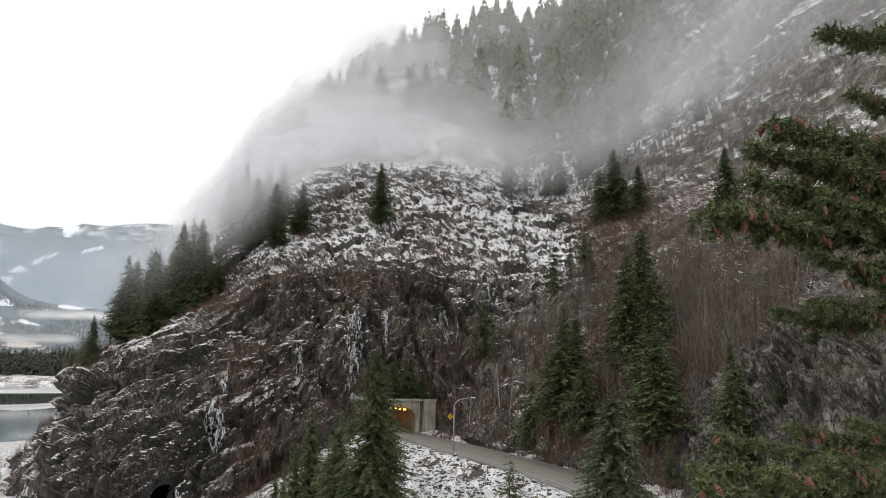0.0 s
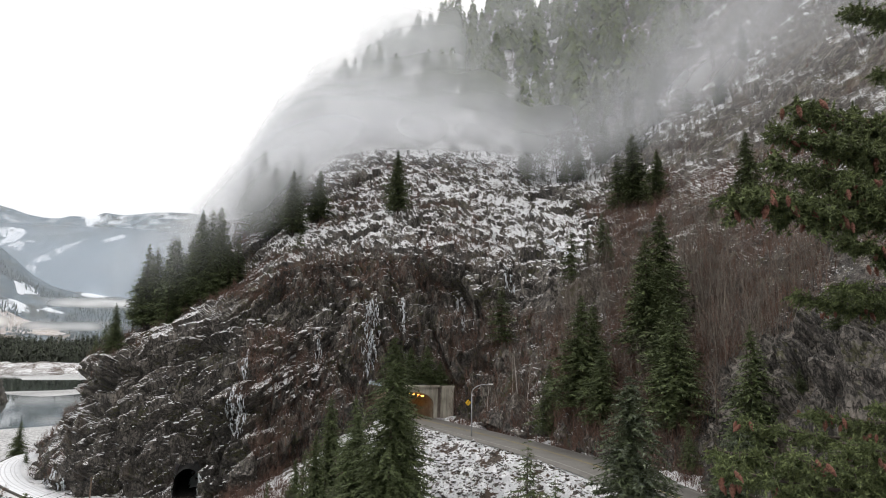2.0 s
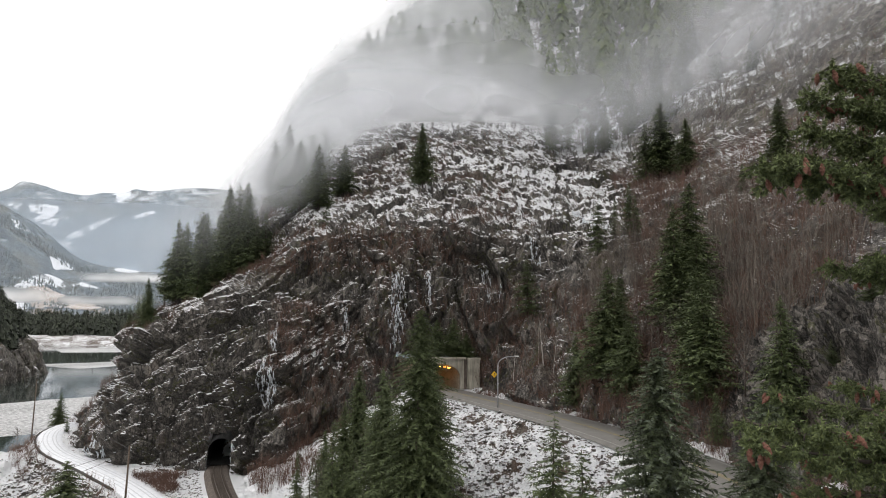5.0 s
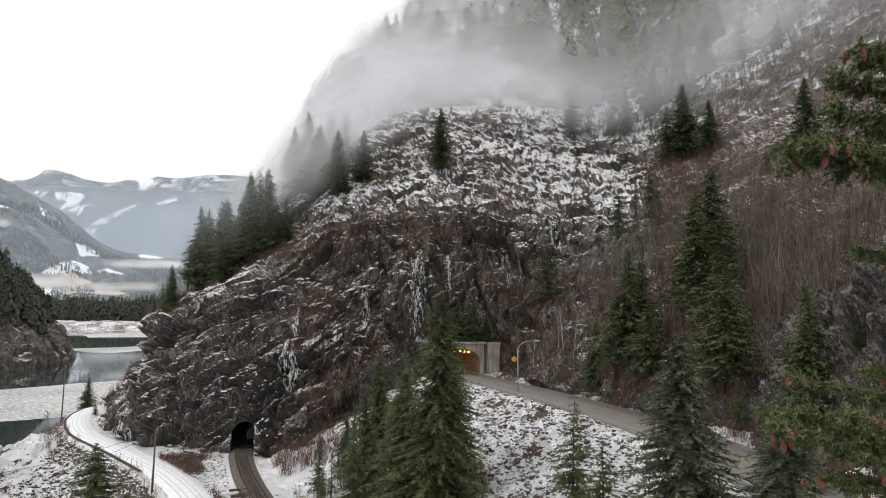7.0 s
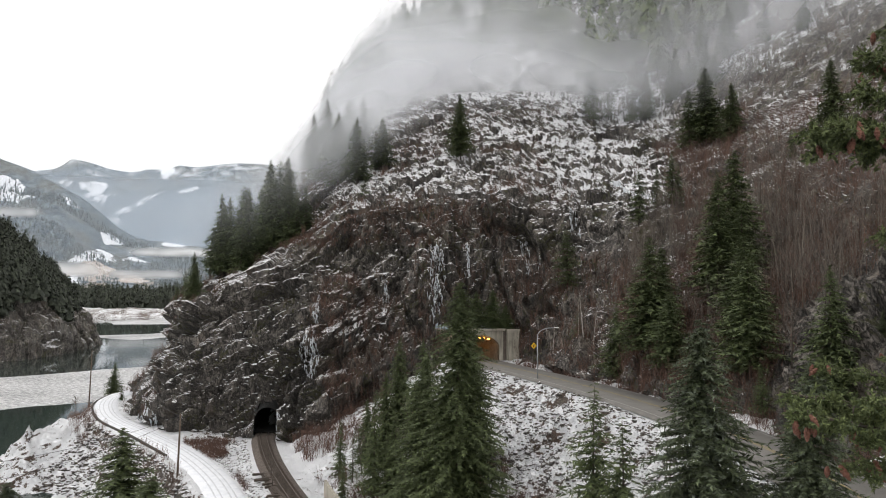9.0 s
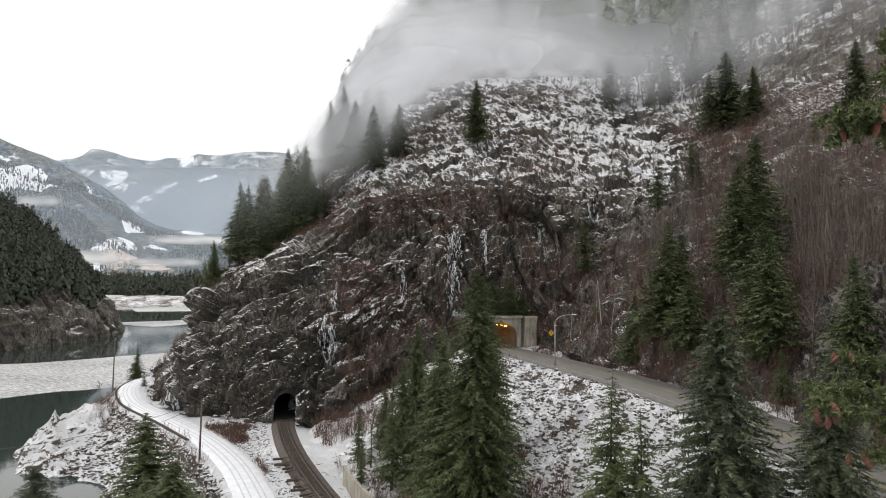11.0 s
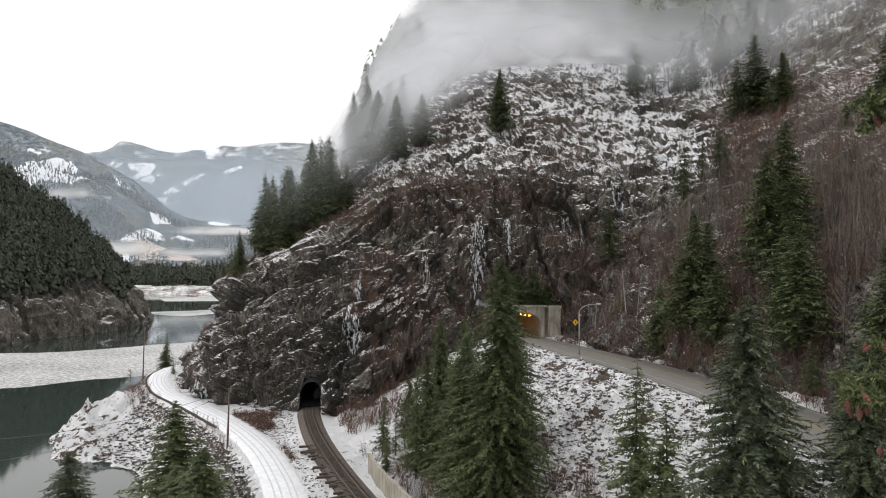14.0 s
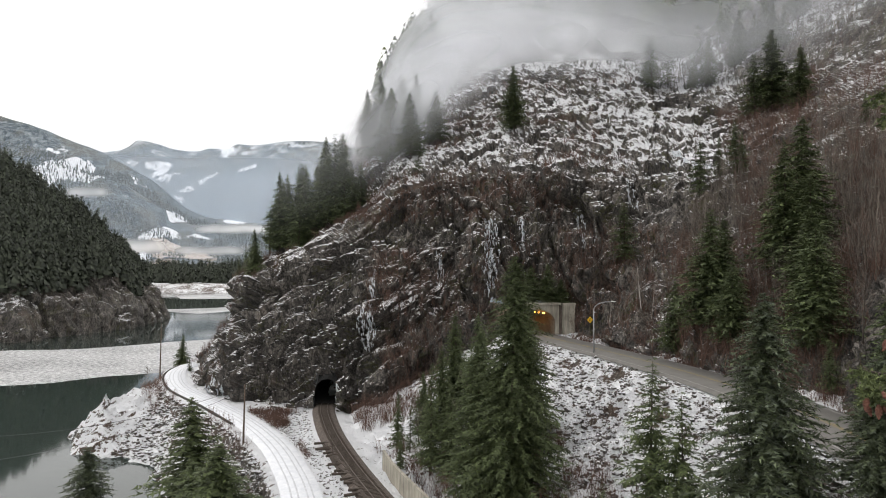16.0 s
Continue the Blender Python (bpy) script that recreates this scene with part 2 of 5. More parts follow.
def mat_needles(name, dark, light, frost=0.0):
    n = Nodes(name)
    isl = n.node("ShaderNodeNewGeometry").outputs["Random Per Island"]
    obj = n.node("ShaderNodeObjectInfo").outputs["Random"]
    c = n.ramp(isl, (0.0, dark), (0.75, light), (1.0, tuple(x * 1.5 for x in light)))
    c = n.mix(n.math("MULTIPLY", obj, 0.35), c, tuple(x * 0.55 for x in light))
    if frost:
        c = n.mix(n.ramp(n.noise(1.5, 4), (0.5, 0.0), (0.7, frost)), c, (0.42, 0.47, 0.45))
    return n.surface(c, 0.75)


ROCK = mat_rock("cliff_rock", 0.66, 0.26, 0.8)
HILL = mat_rock("hill_rock", 0.3, 0.0, 0.85)
BARK = mat_plain("bark", (0.03, 0.024, 0.02), (0.1, 0.08, 0.065), 6, 0.9)
GREEN = mat_needles("fir_needles", (0.029, 0.042, 0.017), (0.092, 0.118, 0.041))
GREEN_FAR = mat_needles("far_needles", (0.016, 0.021, 0.014), (0.04, 0.049, 0.03))

# ---- ground plan ----
RAIL_LINE = [(-27.6, 156), (-26.6, 148), (-22.0, 130), (-15.8, 111), (-8.6, 92), (0.5, 70), (9, 46), (15, 20), (18, -15)]
TRACK_LINE = [(-62, 262), (-76, 236), (-83, 216), (-80.5, 199), (-70, 177), (-54, 156.5), (-41, 139), (-31, 122), (-24, 106), (-19.5, 93), (-13, 70), (-6, 46), (0, 20), (3, -15)]
HIGHWAY_LINE = [(14.0, 176), (21.6, 149.5), (30.0, 122), (35.5, 101), (38.5, 82), (38.5, 62), (35.5, 42), (29, 18), (20, -12)]
RAIL_Z, TRACK_Z, HIGHWAY_Z = 11.6, 11.0, 28.2


def line_samples(line, count=600):
    return spline(line, count)


RAIL, TRACK, HIGHWAY = (line_samples(l) for l in (RAIL_LINE, TRACK_LINE, HIGHWAY_LINE))


def along(line, x, y):
    """Signed distance to a plan line (plus: on its river side) for arrays x, y."""
    shape = np.shape(x)
    p = np.stack([np.ravel(x), np.ravel(y)], 1)
    best = np.full(len(p), 1e9)
    sign = np.zeros(len(p))
    seg = line[::6]
    for a, b in zip(seg[:-1], seg[1:]):
        d = b - a
        t = np.clip(((p - a) @ d) / (d @ d), 0, 1)
        r = p - (a + t[:, None] * d)
        dist = np.hypot(r[:, 0], r[:, 1])
        k = dist < best
        best[k] = dist[k]
        sign[k] = np.sign(d[0] * r[k, 1] - d[1] * r[k, 0])
    return (-best * sign).reshape(shape)


def ease(a, b, x):
    t = np.clip((x - a) / (b - a), 0, 1)
    return t * t * (3 - 2 * t)


def bench_height(x, y):
    """The ground between river and highway."""
    hw = along(HIGHWAY, x, y)     # plus: towards the river
    rl = along(RAIL, x, y)
    tr = along(TRACK, x, y)
    p = np.stack([x, y, np.zeros_like(x)], -1)
    rough = fbm(p * 0.22, 4, 5)
    z = 10.6 + 0.5 * rough + 0 * x
    # rise from the track bed to the highway
    up = np.clip((-rl - 5.5) / np.maximum((-rl - 5.5) + (hw - 5.5), 0.1), 0, 1)
    up = np.where(rl < -5.5, up, 0)
    z = z + (HIGHWAY_Z - 0.6 - 10.6) * np.where(hw < 5.5, np.where(rl < 0, 1, 0), up ** 1.05) + np.where(up > 0, rough * 0.7, 0)
    # river side falls away past the snow track
    out = np.clip(tr - 3.6, 0, None)
    fall = 10.6 * (1 - np.exp(-out / 9.0)) + out * 0.22
    outcrop = np.exp(-((x + 87 + 0.25 * (y - 172)) / 9) ** 2 - ((y - 172) / 22) ** 2) * ease(0.5, 5, out)
    block, edge = facets(p * np.array((0.16, 0.1, 0.1)) + 0.3, 77)
    small, edge2 = facets(p * np.array((0.5, 0.4, 0.4)) + 0.3, 78)
    z = z - fall + outcrop * (8.2 + 1.3 * block + 0.8 * small) + 0.5 * rough * ease(1, 8, out)
    # level beds
    z = np.where(np.abs(tr) < 6, TRACK_Z - 0.25 + (z - TRACK_Z + 0.25) * ease(2.8, 6, np.abs(tr)), z)
    z = np.where(np.abs(rl) < 6, RAIL_Z - 0.75 + (z - RAIL_Z + 0.75) * ease(2.9, 5.5, np.abs(rl)), z)
    z = np.where(np.abs(hw) < 7, HIGHWAY_Z - 0.5 + (z - HIGHWAY_Z + 0.5) * ease(4.6, 7, np.abs(hw)), z)
    return z


bx, by = np.meshgrid(np.linspace(-130, 56, 280), np.linspace(-30, 250, 390), indexing="ij")
bench = np.stack([bx, by, bench_height(bx, by)], -1)
BENCH = mat_rock("bench_ground", 0.9, patch=0.5, grain=0.8, edge=0.04)
thing("ground", grid_mesh("ground", bench), BENCH, "snow-dusted rocky ground between river and highway", "ground", kind="structure")

# ---- the mountain, from foot to ridge: one row of plan points for each feature line ----
FOOT = [(-58, 380, -4), (-76, 300, -4), (-82, 232, 4), (-76, 206, 9.5), (-66, 181, 10), (-46, 158, 10), (-29, 152.5, 10), (-14, 149, 11), (-3, 151, 17), (12, 156, 24), (31, 152, 26), (36.5, 128, 27), (42.5, 100, 27), (45, 72, 27), (44.5, 36, 27), (34, -20, 27)]
MID = [(-50, 370, 25), (-66, 290, 18), (-77, 228, 14), (-73, 209, 17), (-61, 189, 20), (-48, 168, 24), (-30.5, 162, 31), (-15.5, 158, 38), (-4.5, 161, 46), (14, 164, 52), (33, 160, 48), (46, 145, 42), (56, 122, 46), (61, 90, 44), (62, 42, 44), (54, -20, 44)]
RIM = [(-40, 360, 50), (-58, 280, 32), (-69, 226, 24), (-68.5, 214, 26), (-60, 201, 31), (-49, 181, 37), (-32, 174, 47.5), (-17.5, 172, 57.5), (-5, 173, 66), (17, 174, 68.5), (39, 168, 66), (57, 163, 66), (70, 147, 64), (76, 112, 62), (80, 52, 60), (74, -20, 60)]
SLOPE = [(-32, 330, 62), (-50, 270, 40), (-66, 228, 30), (-67, 221, 33), (-62, 212, 39.5), (-55, 206, 44.5), (-40, 212, 57), (-28, 225, 79), (-10, 262, 114), (26, 265, 121), (60, 260, 124), (86, 250, 113), (103, 218, 104), (114, 160, 98), (126, 76, 95), (118, -20, 95)]
RIDGE = [(-36, 290, 70), (-52, 262, 44), (-64, 230, 32), (-66, 227, 35), (-62.5, 221, 41), (-58, 219, 46), (-45, 240, 60), (-34, 285, 92), (-16, 420, 180), (36, 470, 257), (117, 520, 330), (200, 540, 362), (270, 500, 380), (320, 380, 400), (340, 180, 400), (330, -20, 380)]
MOUNTAIN_LINES = [FOOT, MID, RIM, SLOPE, RIDGE]


def mountain_surface(nu, steps):
    p = loft(MOUNTAIN_LINES, nu, steps)
    for k in range(3):
        p[:, 1:-1] = 0.25 * p[:, :-2] + 0.5 * p[:, 1:-1] + 0.25 * p[:, 2:]
    return p


mp = mountain_surface(900, (58, 66, 96, 70))
mn = grid_normals(mp)
if mn[440, 100, 1] > 0:
    mn = -mn
cliff = ease(0.3, 0.6, 1 - np.clip(mn[..., 2], 0, 1))
cliff *= 1 - ease(48, 64, mp[..., 0] - 0.35 * (mp[..., 1] - 100))
warp = np.stack([vnoise(mp * 0.09, k) for k in (11, 12, 13)], -1)
q = mp + 1.3 * warp
big = fbm(q * np.array((0.045, 0.045, 0.02)), 3, 31)
# beds rise away from the river at a slant; joints stand nearly upright
dip = q + np.stack([0 * q[..., 2], 0 * q[..., 2], -0.62 * q[..., 0]], -1)
lean = q + np.stack([0.18 * q[..., 2], 0 * q[..., 2], 0 * q[..., 2]], -1)
nose = ease(14, -22, mp[..., 0])
bed = np.stack([(q[..., 0] + 0.62 * q[..., 2]) / 1.18, q[..., 1], (q[..., 2] - 0.62 * q[..., 0]) / 1.18], -1)
(p1, f1), (p2, f2) = facets(lean * np.array((0.11, 0.11, 0.035)), 41), facets((lean + warp) * np.array((0.3, 0.3, 0.08)), 42)
(s1, g1), (s2, g2) = facets(bed * np.array((0.045, 0.08, 0.13)), 44, 1.1), facets((bed + warp) * np.array((0.12, 0.22, 0.36)), 45, 1.1)
b1, e1, b2, e2 = p1 + (s1 - p1) * nose, f1 + (g1 - f1) * nose, p2 + (s2 - p2) * nose, f2 + (g2 - f2) * nose
b3, e3 = facets(dip * np.array((0.75, 0.75, 0.42)), 43)
flute = fbm(lean * np.array((0.3, 0.3, 0.022)), 3, 66, 0.55, True)
patchy = ease(-0.25, 0.35, fbm(q * 0.04, 2, 67))
ledge = vnoise(dip * np.array((0.05, 0.05, 0.3)), 61) + 0.5 * vnoise(dip * np.array((0.12, 0.12, 0.7)), 62)
bluff = np.exp(-(((mp - np.array((63, 66, 41))) / np.array((16, 15, 11))) ** 2).sum(-1))
cliff = np.maximum(cliff, ease(0.15, 0.5, bluff))


def risers(height, period):
    """Upright faces between narrow ledges: rises by 1 over a period, then falls back."""
    t = np.mod(height / period, 1.0)
    return np.where(t < 0.8, t / 0.8, (1 - t) / 0.2) - 0.5


rise_h = dip[..., 2] + 5.0 * vnoise(q * 0.05, 65) + 2.6 * b1
offset = cliff * (2.6 * big + 2.3 * b1 + 1.5 * b2 + 0.42 * b3 + 0.7 * flute * (1 - 0.7 * nose) + (0.5 + 2.2 * nose * patchy) * risers(rise_h, 10.5) + (0.25 + 0.8 * patchy) * risers(rise_h + 2.0 * b2, 3.7) - 1.9 * np.exp(-16 * e1) - 0.8 * np.exp(-16 * e2))
east = ease(52, 80, mp[..., 0] - 0.35 * (mp[..., 1] - 100))
offset += (1 - cliff) * (1 - 0.6 * east) * (2.4 * big + 1.1 * b1 + 0.6 * b2 + 0.24 * b3 + 0.5 * ledge + 0.8 * patchy * risers(rise_h, 5.2) - 0.5 * np.exp(-9 * e1))
offset += 4.0 * bluff - 8.0 * np.exp(-(((mp - np.array((65, 190, 83))) / np.array((3.4, 9, 4.6))) ** 2).sum(-1))
# the cleft above the railway tunnel
cleft = np.exp(-((mp[..., 0] + 27.2 - 0.04 * (mp[..., 2] - 12)) / 2.0) ** 2) * ease(34, 18, mp[..., 2]) * ease(15.5, 19, mp[..., 2]) * ease(148, 150, mp[..., 1])
offset -= 4.5 * cleft
mp2 = mp + mn * offset[..., None]


def bored(p, start, turn, half, top):
    """Which points lie in a tunnel's bore: start is the middle of its mouth, turn its heading in degrees left of north."""
    d = p - np.array(start)
    c, k = math.cos(radians(turn)), math.sin(radians(turn))
    ahead, side = -d[..., 0] * k + d[..., 1] * c, d[..., 0] * c + d[..., 1] * k
    return (ahead > -9) & (ahead < 26) & (np.abs(side) < half) & (d[..., 2] < top) & (d[..., 2] > -3)


ROAD_MOUTH, ROAD_TURN = (21.3, 150.5, 28.2), 16.0
RAIL_MOUTH, RAIL_TURN = (-27.0, 151.5, 10.9), 8.0
hole = bored(mp2, ROAD_MOUTH, ROAD_TURN, 6.2, 7.2) | bored(mp2, RAIL_MOUTH, RAIL_TURN, 2.3, 6.4)
mf = grid_faces(*mp2.shape[:2])[:, ::-1]
mf = mf[~hole.ravel()[mf].any(1)]
mountain = thing("mountain", mesh_from("mountain", mp2.reshape(-1, 3), mf, False), ROCK, "steep dark rock mountain dusted with snow", "mountain", kind="structure")

# ---- river ----
def mat_water():
    n = Nodes("river_water")
    w = n.noise(0.5, 3)
    return n.surface((0.03, 0.042, 0.037), 0.05, n.bump(w, 0.06, 0.05), IOR=1.4)


WATER = mat_water()
thing("river", mesh_from("river", [(-4000, -400, 0), (2500, -400, 0), (2500, 4600, 0), (-4000, 4600, 0)], [(0, 1, 2, 3)]), WATER, "calm dark green river reflecting the sky", "water", kind="structure")


# ---- hill across the river ----
HILL_LINES = [
    [(-520, 250, -3), (-330, 330, -3), (-243, 362, -3), (-228, 400, -3), (-214, 450, -3), (-221, 505, -3), (-250, 580, -3), (-330, 700, -3)],
    [(-535, 270, 46), (-345, 350, 46), (-258, 380, 44), (-241, 416, 42), (-225, 460, 36), (-227, 505, 22), (-258, 570, 24), (-345, 690, 30)],
    [(-600, 380, 92), (-420, 440, 94), (-330, 470, 92), (-300, 490, 80), (-268, 500, 58), (-250, 515, 40), (-275, 560, 50), (-370, 670, 70)],
    [(-700, 560, 200), (-540, 560, 185), (-420, 560, 150), (-340, 550, 108), (-290, 535, 74), (-262, 530, 46), (-285, 555, 60), (-400, 650, 110)],
]
hp = loft(HILL_LINES, 420, (40, 60, 50))
hn = grid_normals(hp)
if hn[210, 90, 2] < 0:
    hn = -hn
hc, he = cells(hp * np.array((0.07, 0.07, 0.035)), 73)
hp = hp + hn * (5 * fbm(hp * 0.03, 4, 71) + 2.5 * hc + 1.5 * fbm(hp * 0.12, 3, 72, 0.5, True) - 3 * np.exp(-7 * he))[..., None]
thing("hill", grid_mesh("hill", hp, False), HILL, "dark forested hill above the far bank", "hill", kind="structure")


# ---- distance ----
def far_range(name, crest, base_y, depth, label, snow, seed):
    """A mountain range: crest is a row of (x, height) at plan distance base_y + depth."""
    c = spline(crest, 260)
    rows = []
    for j in range(70):
        t = j / 69
        rows.append(np.stack([c[:, 0] * (base_y + depth * t) / (base_y + depth), np.full(260, base_y + depth * t), c[:, 1] * t ** 1.15 - 20 * (1 - t)], 1))
    p = np.stack(rows, 1)
    amp = np.sin(np.linspace(0.12, 0.93, 70) * math.pi)[None, :] ** 0.7 * np.clip(c[:, 1:2] / 500, 0.15, 1)
    p[..., 2] += amp * (40 * fbm(p * np.array((0.0028, 0.0028, 0)), 4, seed, 0.42, True) - 26)
    return thing(name, grid_mesh(name, p), snow, label, "mountain", kind="structure")


def mat_far(name, snow_z, patches):
    n = Nodes(name)
    tree = n.noise(0.045, 8, (1, 1, 0.45), 0.8)
    big = n.noise(0.004, 5)
    # tree tones shifted to blue: part of the distance haze is in the colour
    col = n.ramp(tree, (0.4, (0.012, 0.024, 0.034)), (0.5, (0.06, 0.08, 0.09)), (0.6, (0.22, 0.24, 0.25)))
    col = n.mix(n.ramp(n.noise(0.007, 4), (0.5, 0.0), (0.6, 0.5)), col, (0.1, 0.085, 0.05))
    clear = n.ramp(n.math("ADD", big, n.math("MULTIPLY", tree, 0.08)), (patches, 0.0), (patches + 0.02, 1.0))
    z = n.xyz()[2]
    tan = n.math("MULTIPLY", n.ramp(n.noise(0.011, 6, (1, 1, 1), 0.7), (0.52, 0.0), (0.6, 0.9)), n.node("ShaderNodeMapRange", **{"Value": z, "From_Min": 60.0, "From_Max": 150.0, "To_Min": 1.0, "To_Max": 0.0}).outputs[0])
    col = n.mix(tan, col, (0.3, 0.22, 0.15))
    high = n.ramp(n.math("ADD", n.math("MULTIPLY", n.math("SUBTRACT", z, snow_z), 0.0016), n.math("MULTIPLY", n.math("SUBTRACT", n.noise(0.012, 5, (1, 1, 0.6), 0.6), 0.5), 1.6)), (0.22, 0.0), (0.5, 0.75))
    col = n.mix(n.math("MAXIMUM", clear, high), col, (0.8, 0.82, 0.85))
    return n.surface(col, 0.9)


FAR = mat_far("far_forest", 640, 0.64)
far_range("far_mountains", [(-3600, 900), (-2700, 760), (-2110, 774), (-1930, 842), (-1640, 774), (-1388, 796), (-1026, 850), (-810, 840), (-520, 796), (400, 760)], 2700, 1500, "distant forested mountains with snow on the heights", FAR, 81)
far_range("near_range", [(-2900, 900), (-2300, 800), (-1890, 682), (-1648, 600), (-1407, 510), (-1238, 400), (-1045, 270), (-800, 225), (-500, 240), (100, 300)], 1900, 900, "forested valley slope with snowy clearings", mat_far("valley_forest", 900, 0.61), 91)


# ---- roads ----
def ribbon(line, offsets, z, crown=0.0, count=400):
    """A strip along a plan line; offsets are (side, height) across it."""
    c = spline(line, count)
    d = np.gradient(c, axis=0)
    d /= np.linalg.norm(d, axis=1, keepdims=True)
    side = np.stack([-d[:, 1], d[:, 0]], 1)
    cols = []
    for s, h in offsets:
        q = c + side * s
        cols.append(np.concatenate([q, np.full((count, 1), z + h)], 1))
    return np.stack(cols, 1)


def mat_asphalt():
    n = Nodes("worn_asphalt")
    f = n.noise(0.6, 5)
    g = n.noise(14, 3)
    c = n.mix(0.4, n.ramp(f, (0.3, (0.1, 0.095, 0.085)), (0.7, (0.17, 0.16, 0.145))), n.ramp(g, (0.3, (0.07, 0.07, 0.065)), (0.7, (0.2, 0.19, 0.175))))
    return n.surface(c, 0.7, n.bump(g, 0.3, 0.02))


ASPHALT = mat_asphalt()
SNOWROAD = mat_plain("packed_snow", (0.62, 0.64, 0.68), (0.85, 0.86, 0.88), 0.8, 0.7, 0.4, distance=0.05)
thing("highway", grid_mesh("highway", ribbon(HIGHWAY_LINE, [(-4.6, -0.35), (-4.3, 0), (0, 0.08), (4.3, 0), (4.5, -0.9)], HIGHWAY_Z)), ASPHALT, "worn grey two-lane highway", "road", kind="structure")
thing("snow_track", grid_mesh("snow_track", ribbon(TRACK_LINE, [(-3.0, -0.3), (-2.6, 0), (2.6, 0), (3.0, -0.3)], TRACK_Z)), SNOWROAD, "snow-covered gravel road with tyre tracks", "road", kind="structure")

YELLOW_LINE = mat_plain("yellow_road_paint", (0.18, 0.14, 0.06), (0.34, 0.25, 0.07), 2.0, 0.7)
WHITE_LINE = mat_plain("white_road_paint", (0.17, 0.16, 0.15), (0.36, 0.35, 0.33), 2.0, 0.7)
for off in (-0.17, 0.17):
    thing("centre_line", grid_mesh("centre_line", ribbon(HIGHWAY_LINE, [(off - 0.07, 0.09), (off + 0.07, 0.09)], HIGHWAY_Z)), YELLOW_LINE, "faded yellow centre line on the highway", "road marking", "centre lines", "structure")
for off in (-3.7, 3.7):
    thing("edge_line", grid_mesh("edge_line", ribbon(HIGHWAY_LINE, [(off - 0.08, 0.022), (off + 0.08, 0.022)], HIGHWAY_Z)), WHITE_LINE, "worn white edge line on the highway", "road marking", "edge lines", "structure")

# tyre tracks pressed into the snow track
RUT = mat_plain("tyre_rut", (0.42, 0.43, 0.45), (0.68, 0.69, 0.72), 1.2, 0.6)
for off in (-1.5, -0.55, 0.75, 1.55):
    thing("tyre_track", grid_mesh("tyre_track", ribbon(TRACK_LINE, [(off - 0.13, 0.006), (off + 0.13, 0.006)], TRACK_Z)), RUT, "grey tyre track in packed snow", "tyre track", "tyre tracks", "structure")

# ---- railway ----
BALLAST = mat_plain("ballast", (0.028, 0.021, 0.017), (0.16, 0.13, 0.11), 1.4, 0.95, 0.8, distance=0.08)
STEEL = mat_plain("rail_steel", (0.08, 0.06, 0.05), (0.2, 0.17, 0.15), 4.0, 0.45, metal=0.7)
SLEEPER = mat_plain("sleeper_wood", (0.03, 0.023, 0.018), (0.09, 0.07, 0.055), 3.0, 0.9)
thing("ballast_bed", grid_mesh("ballast_bed", ribbon(RAIL_LINE, [(-2.7, -0.85), (-1.7, -0.2), (1.7, -0.2), (2.7, -0.85)], RAIL_Z)), BALLAST, "dark brown gravel ballast under the railway", "ballast", kind="structure")
for side in (-0.75, 0.75):
    thing("rail", grid_mesh("rail", ribbon(RAIL_LINE, [(side - 0.07, -0.17), (side - 0.035, 0.0), (side + 0.035, 0.0), (side + 0.07, -0.17)], RAIL_Z)), STEEL, "rusty steel rail on wooden sleepers", "rail", "railway rails")
ties = Soup()
for k in range(0, 600, 2):
    p = RAIL[k]
    d = RAIL[min(k + 2, 599)] - RAIL[max(k - 2, 0)]
    ties.box((2.6, 0.24, 0.18), pose(p[0], p[1], RAIL_Z - 0.2, 0, 0, math.degrees(math.atan2(d[1], d[0])) + 90))
thing("sleepers", ties.mesh("sleepers"), SLEEPER, "dark wooden railway sleepers", "sleepers", kind="stuff")



def mat_concrete():
    n = Nodes("weathered_concrete")
    runs = n.noise(0.9, 6, (1.6, 1.6, 0.16), 0.65)
    blot = n.noise(0.35, 4)
    c = n.mix(0.5, n.ramp(runs, (0.34, (0.07, 0.063, 0.05)), (0.58, (0.42, 0.39, 0.32))), n.ramp(blot, (0.3, (0.16, 0.148, 0.12)), (0.7, (0.46, 0.43, 0.36))))
    return n.surface(c, 0.9, n.bump(runs, 0.3, 0.05))


CONCRETE = mat_concrete()
SOOTY = mat_plain("dark_stone", (0.02, 0.018, 0.016), (0.1, 0.09, 0.08), 1.1, 0.9, 0.8, distance=0.2)
wall_line = [(-9.6, 108), (-7.6, 101), (-3.4, 90), (1.6, 78), (6.5, 66)]
thing("retaining_wall", grid_mesh("retaining_wall", ribbon(wall_line, [(-0.2, -1.5), (-0.2, 2.6), (0.25, 2.6), (0.3, -1.5)], 11.2, count=40), False), CONCRETE, "low stained concrete retaining wall beside the railway", "retaining wall", kind="structure")

edge_line_ = TRACK_LINE[2:7]
thing("track_edge_wall", grid_mesh("track_edge_wall", ribbon(edge_line_, [(-3.6, -2.2), (-3.45, 0.1), (-3.05, 0.1), (-2.95, -2.2)], TRACK_Z, count=80), False), SOOTY, "dark stone edge wall below the snow track", "retaining wall", kind="structure")

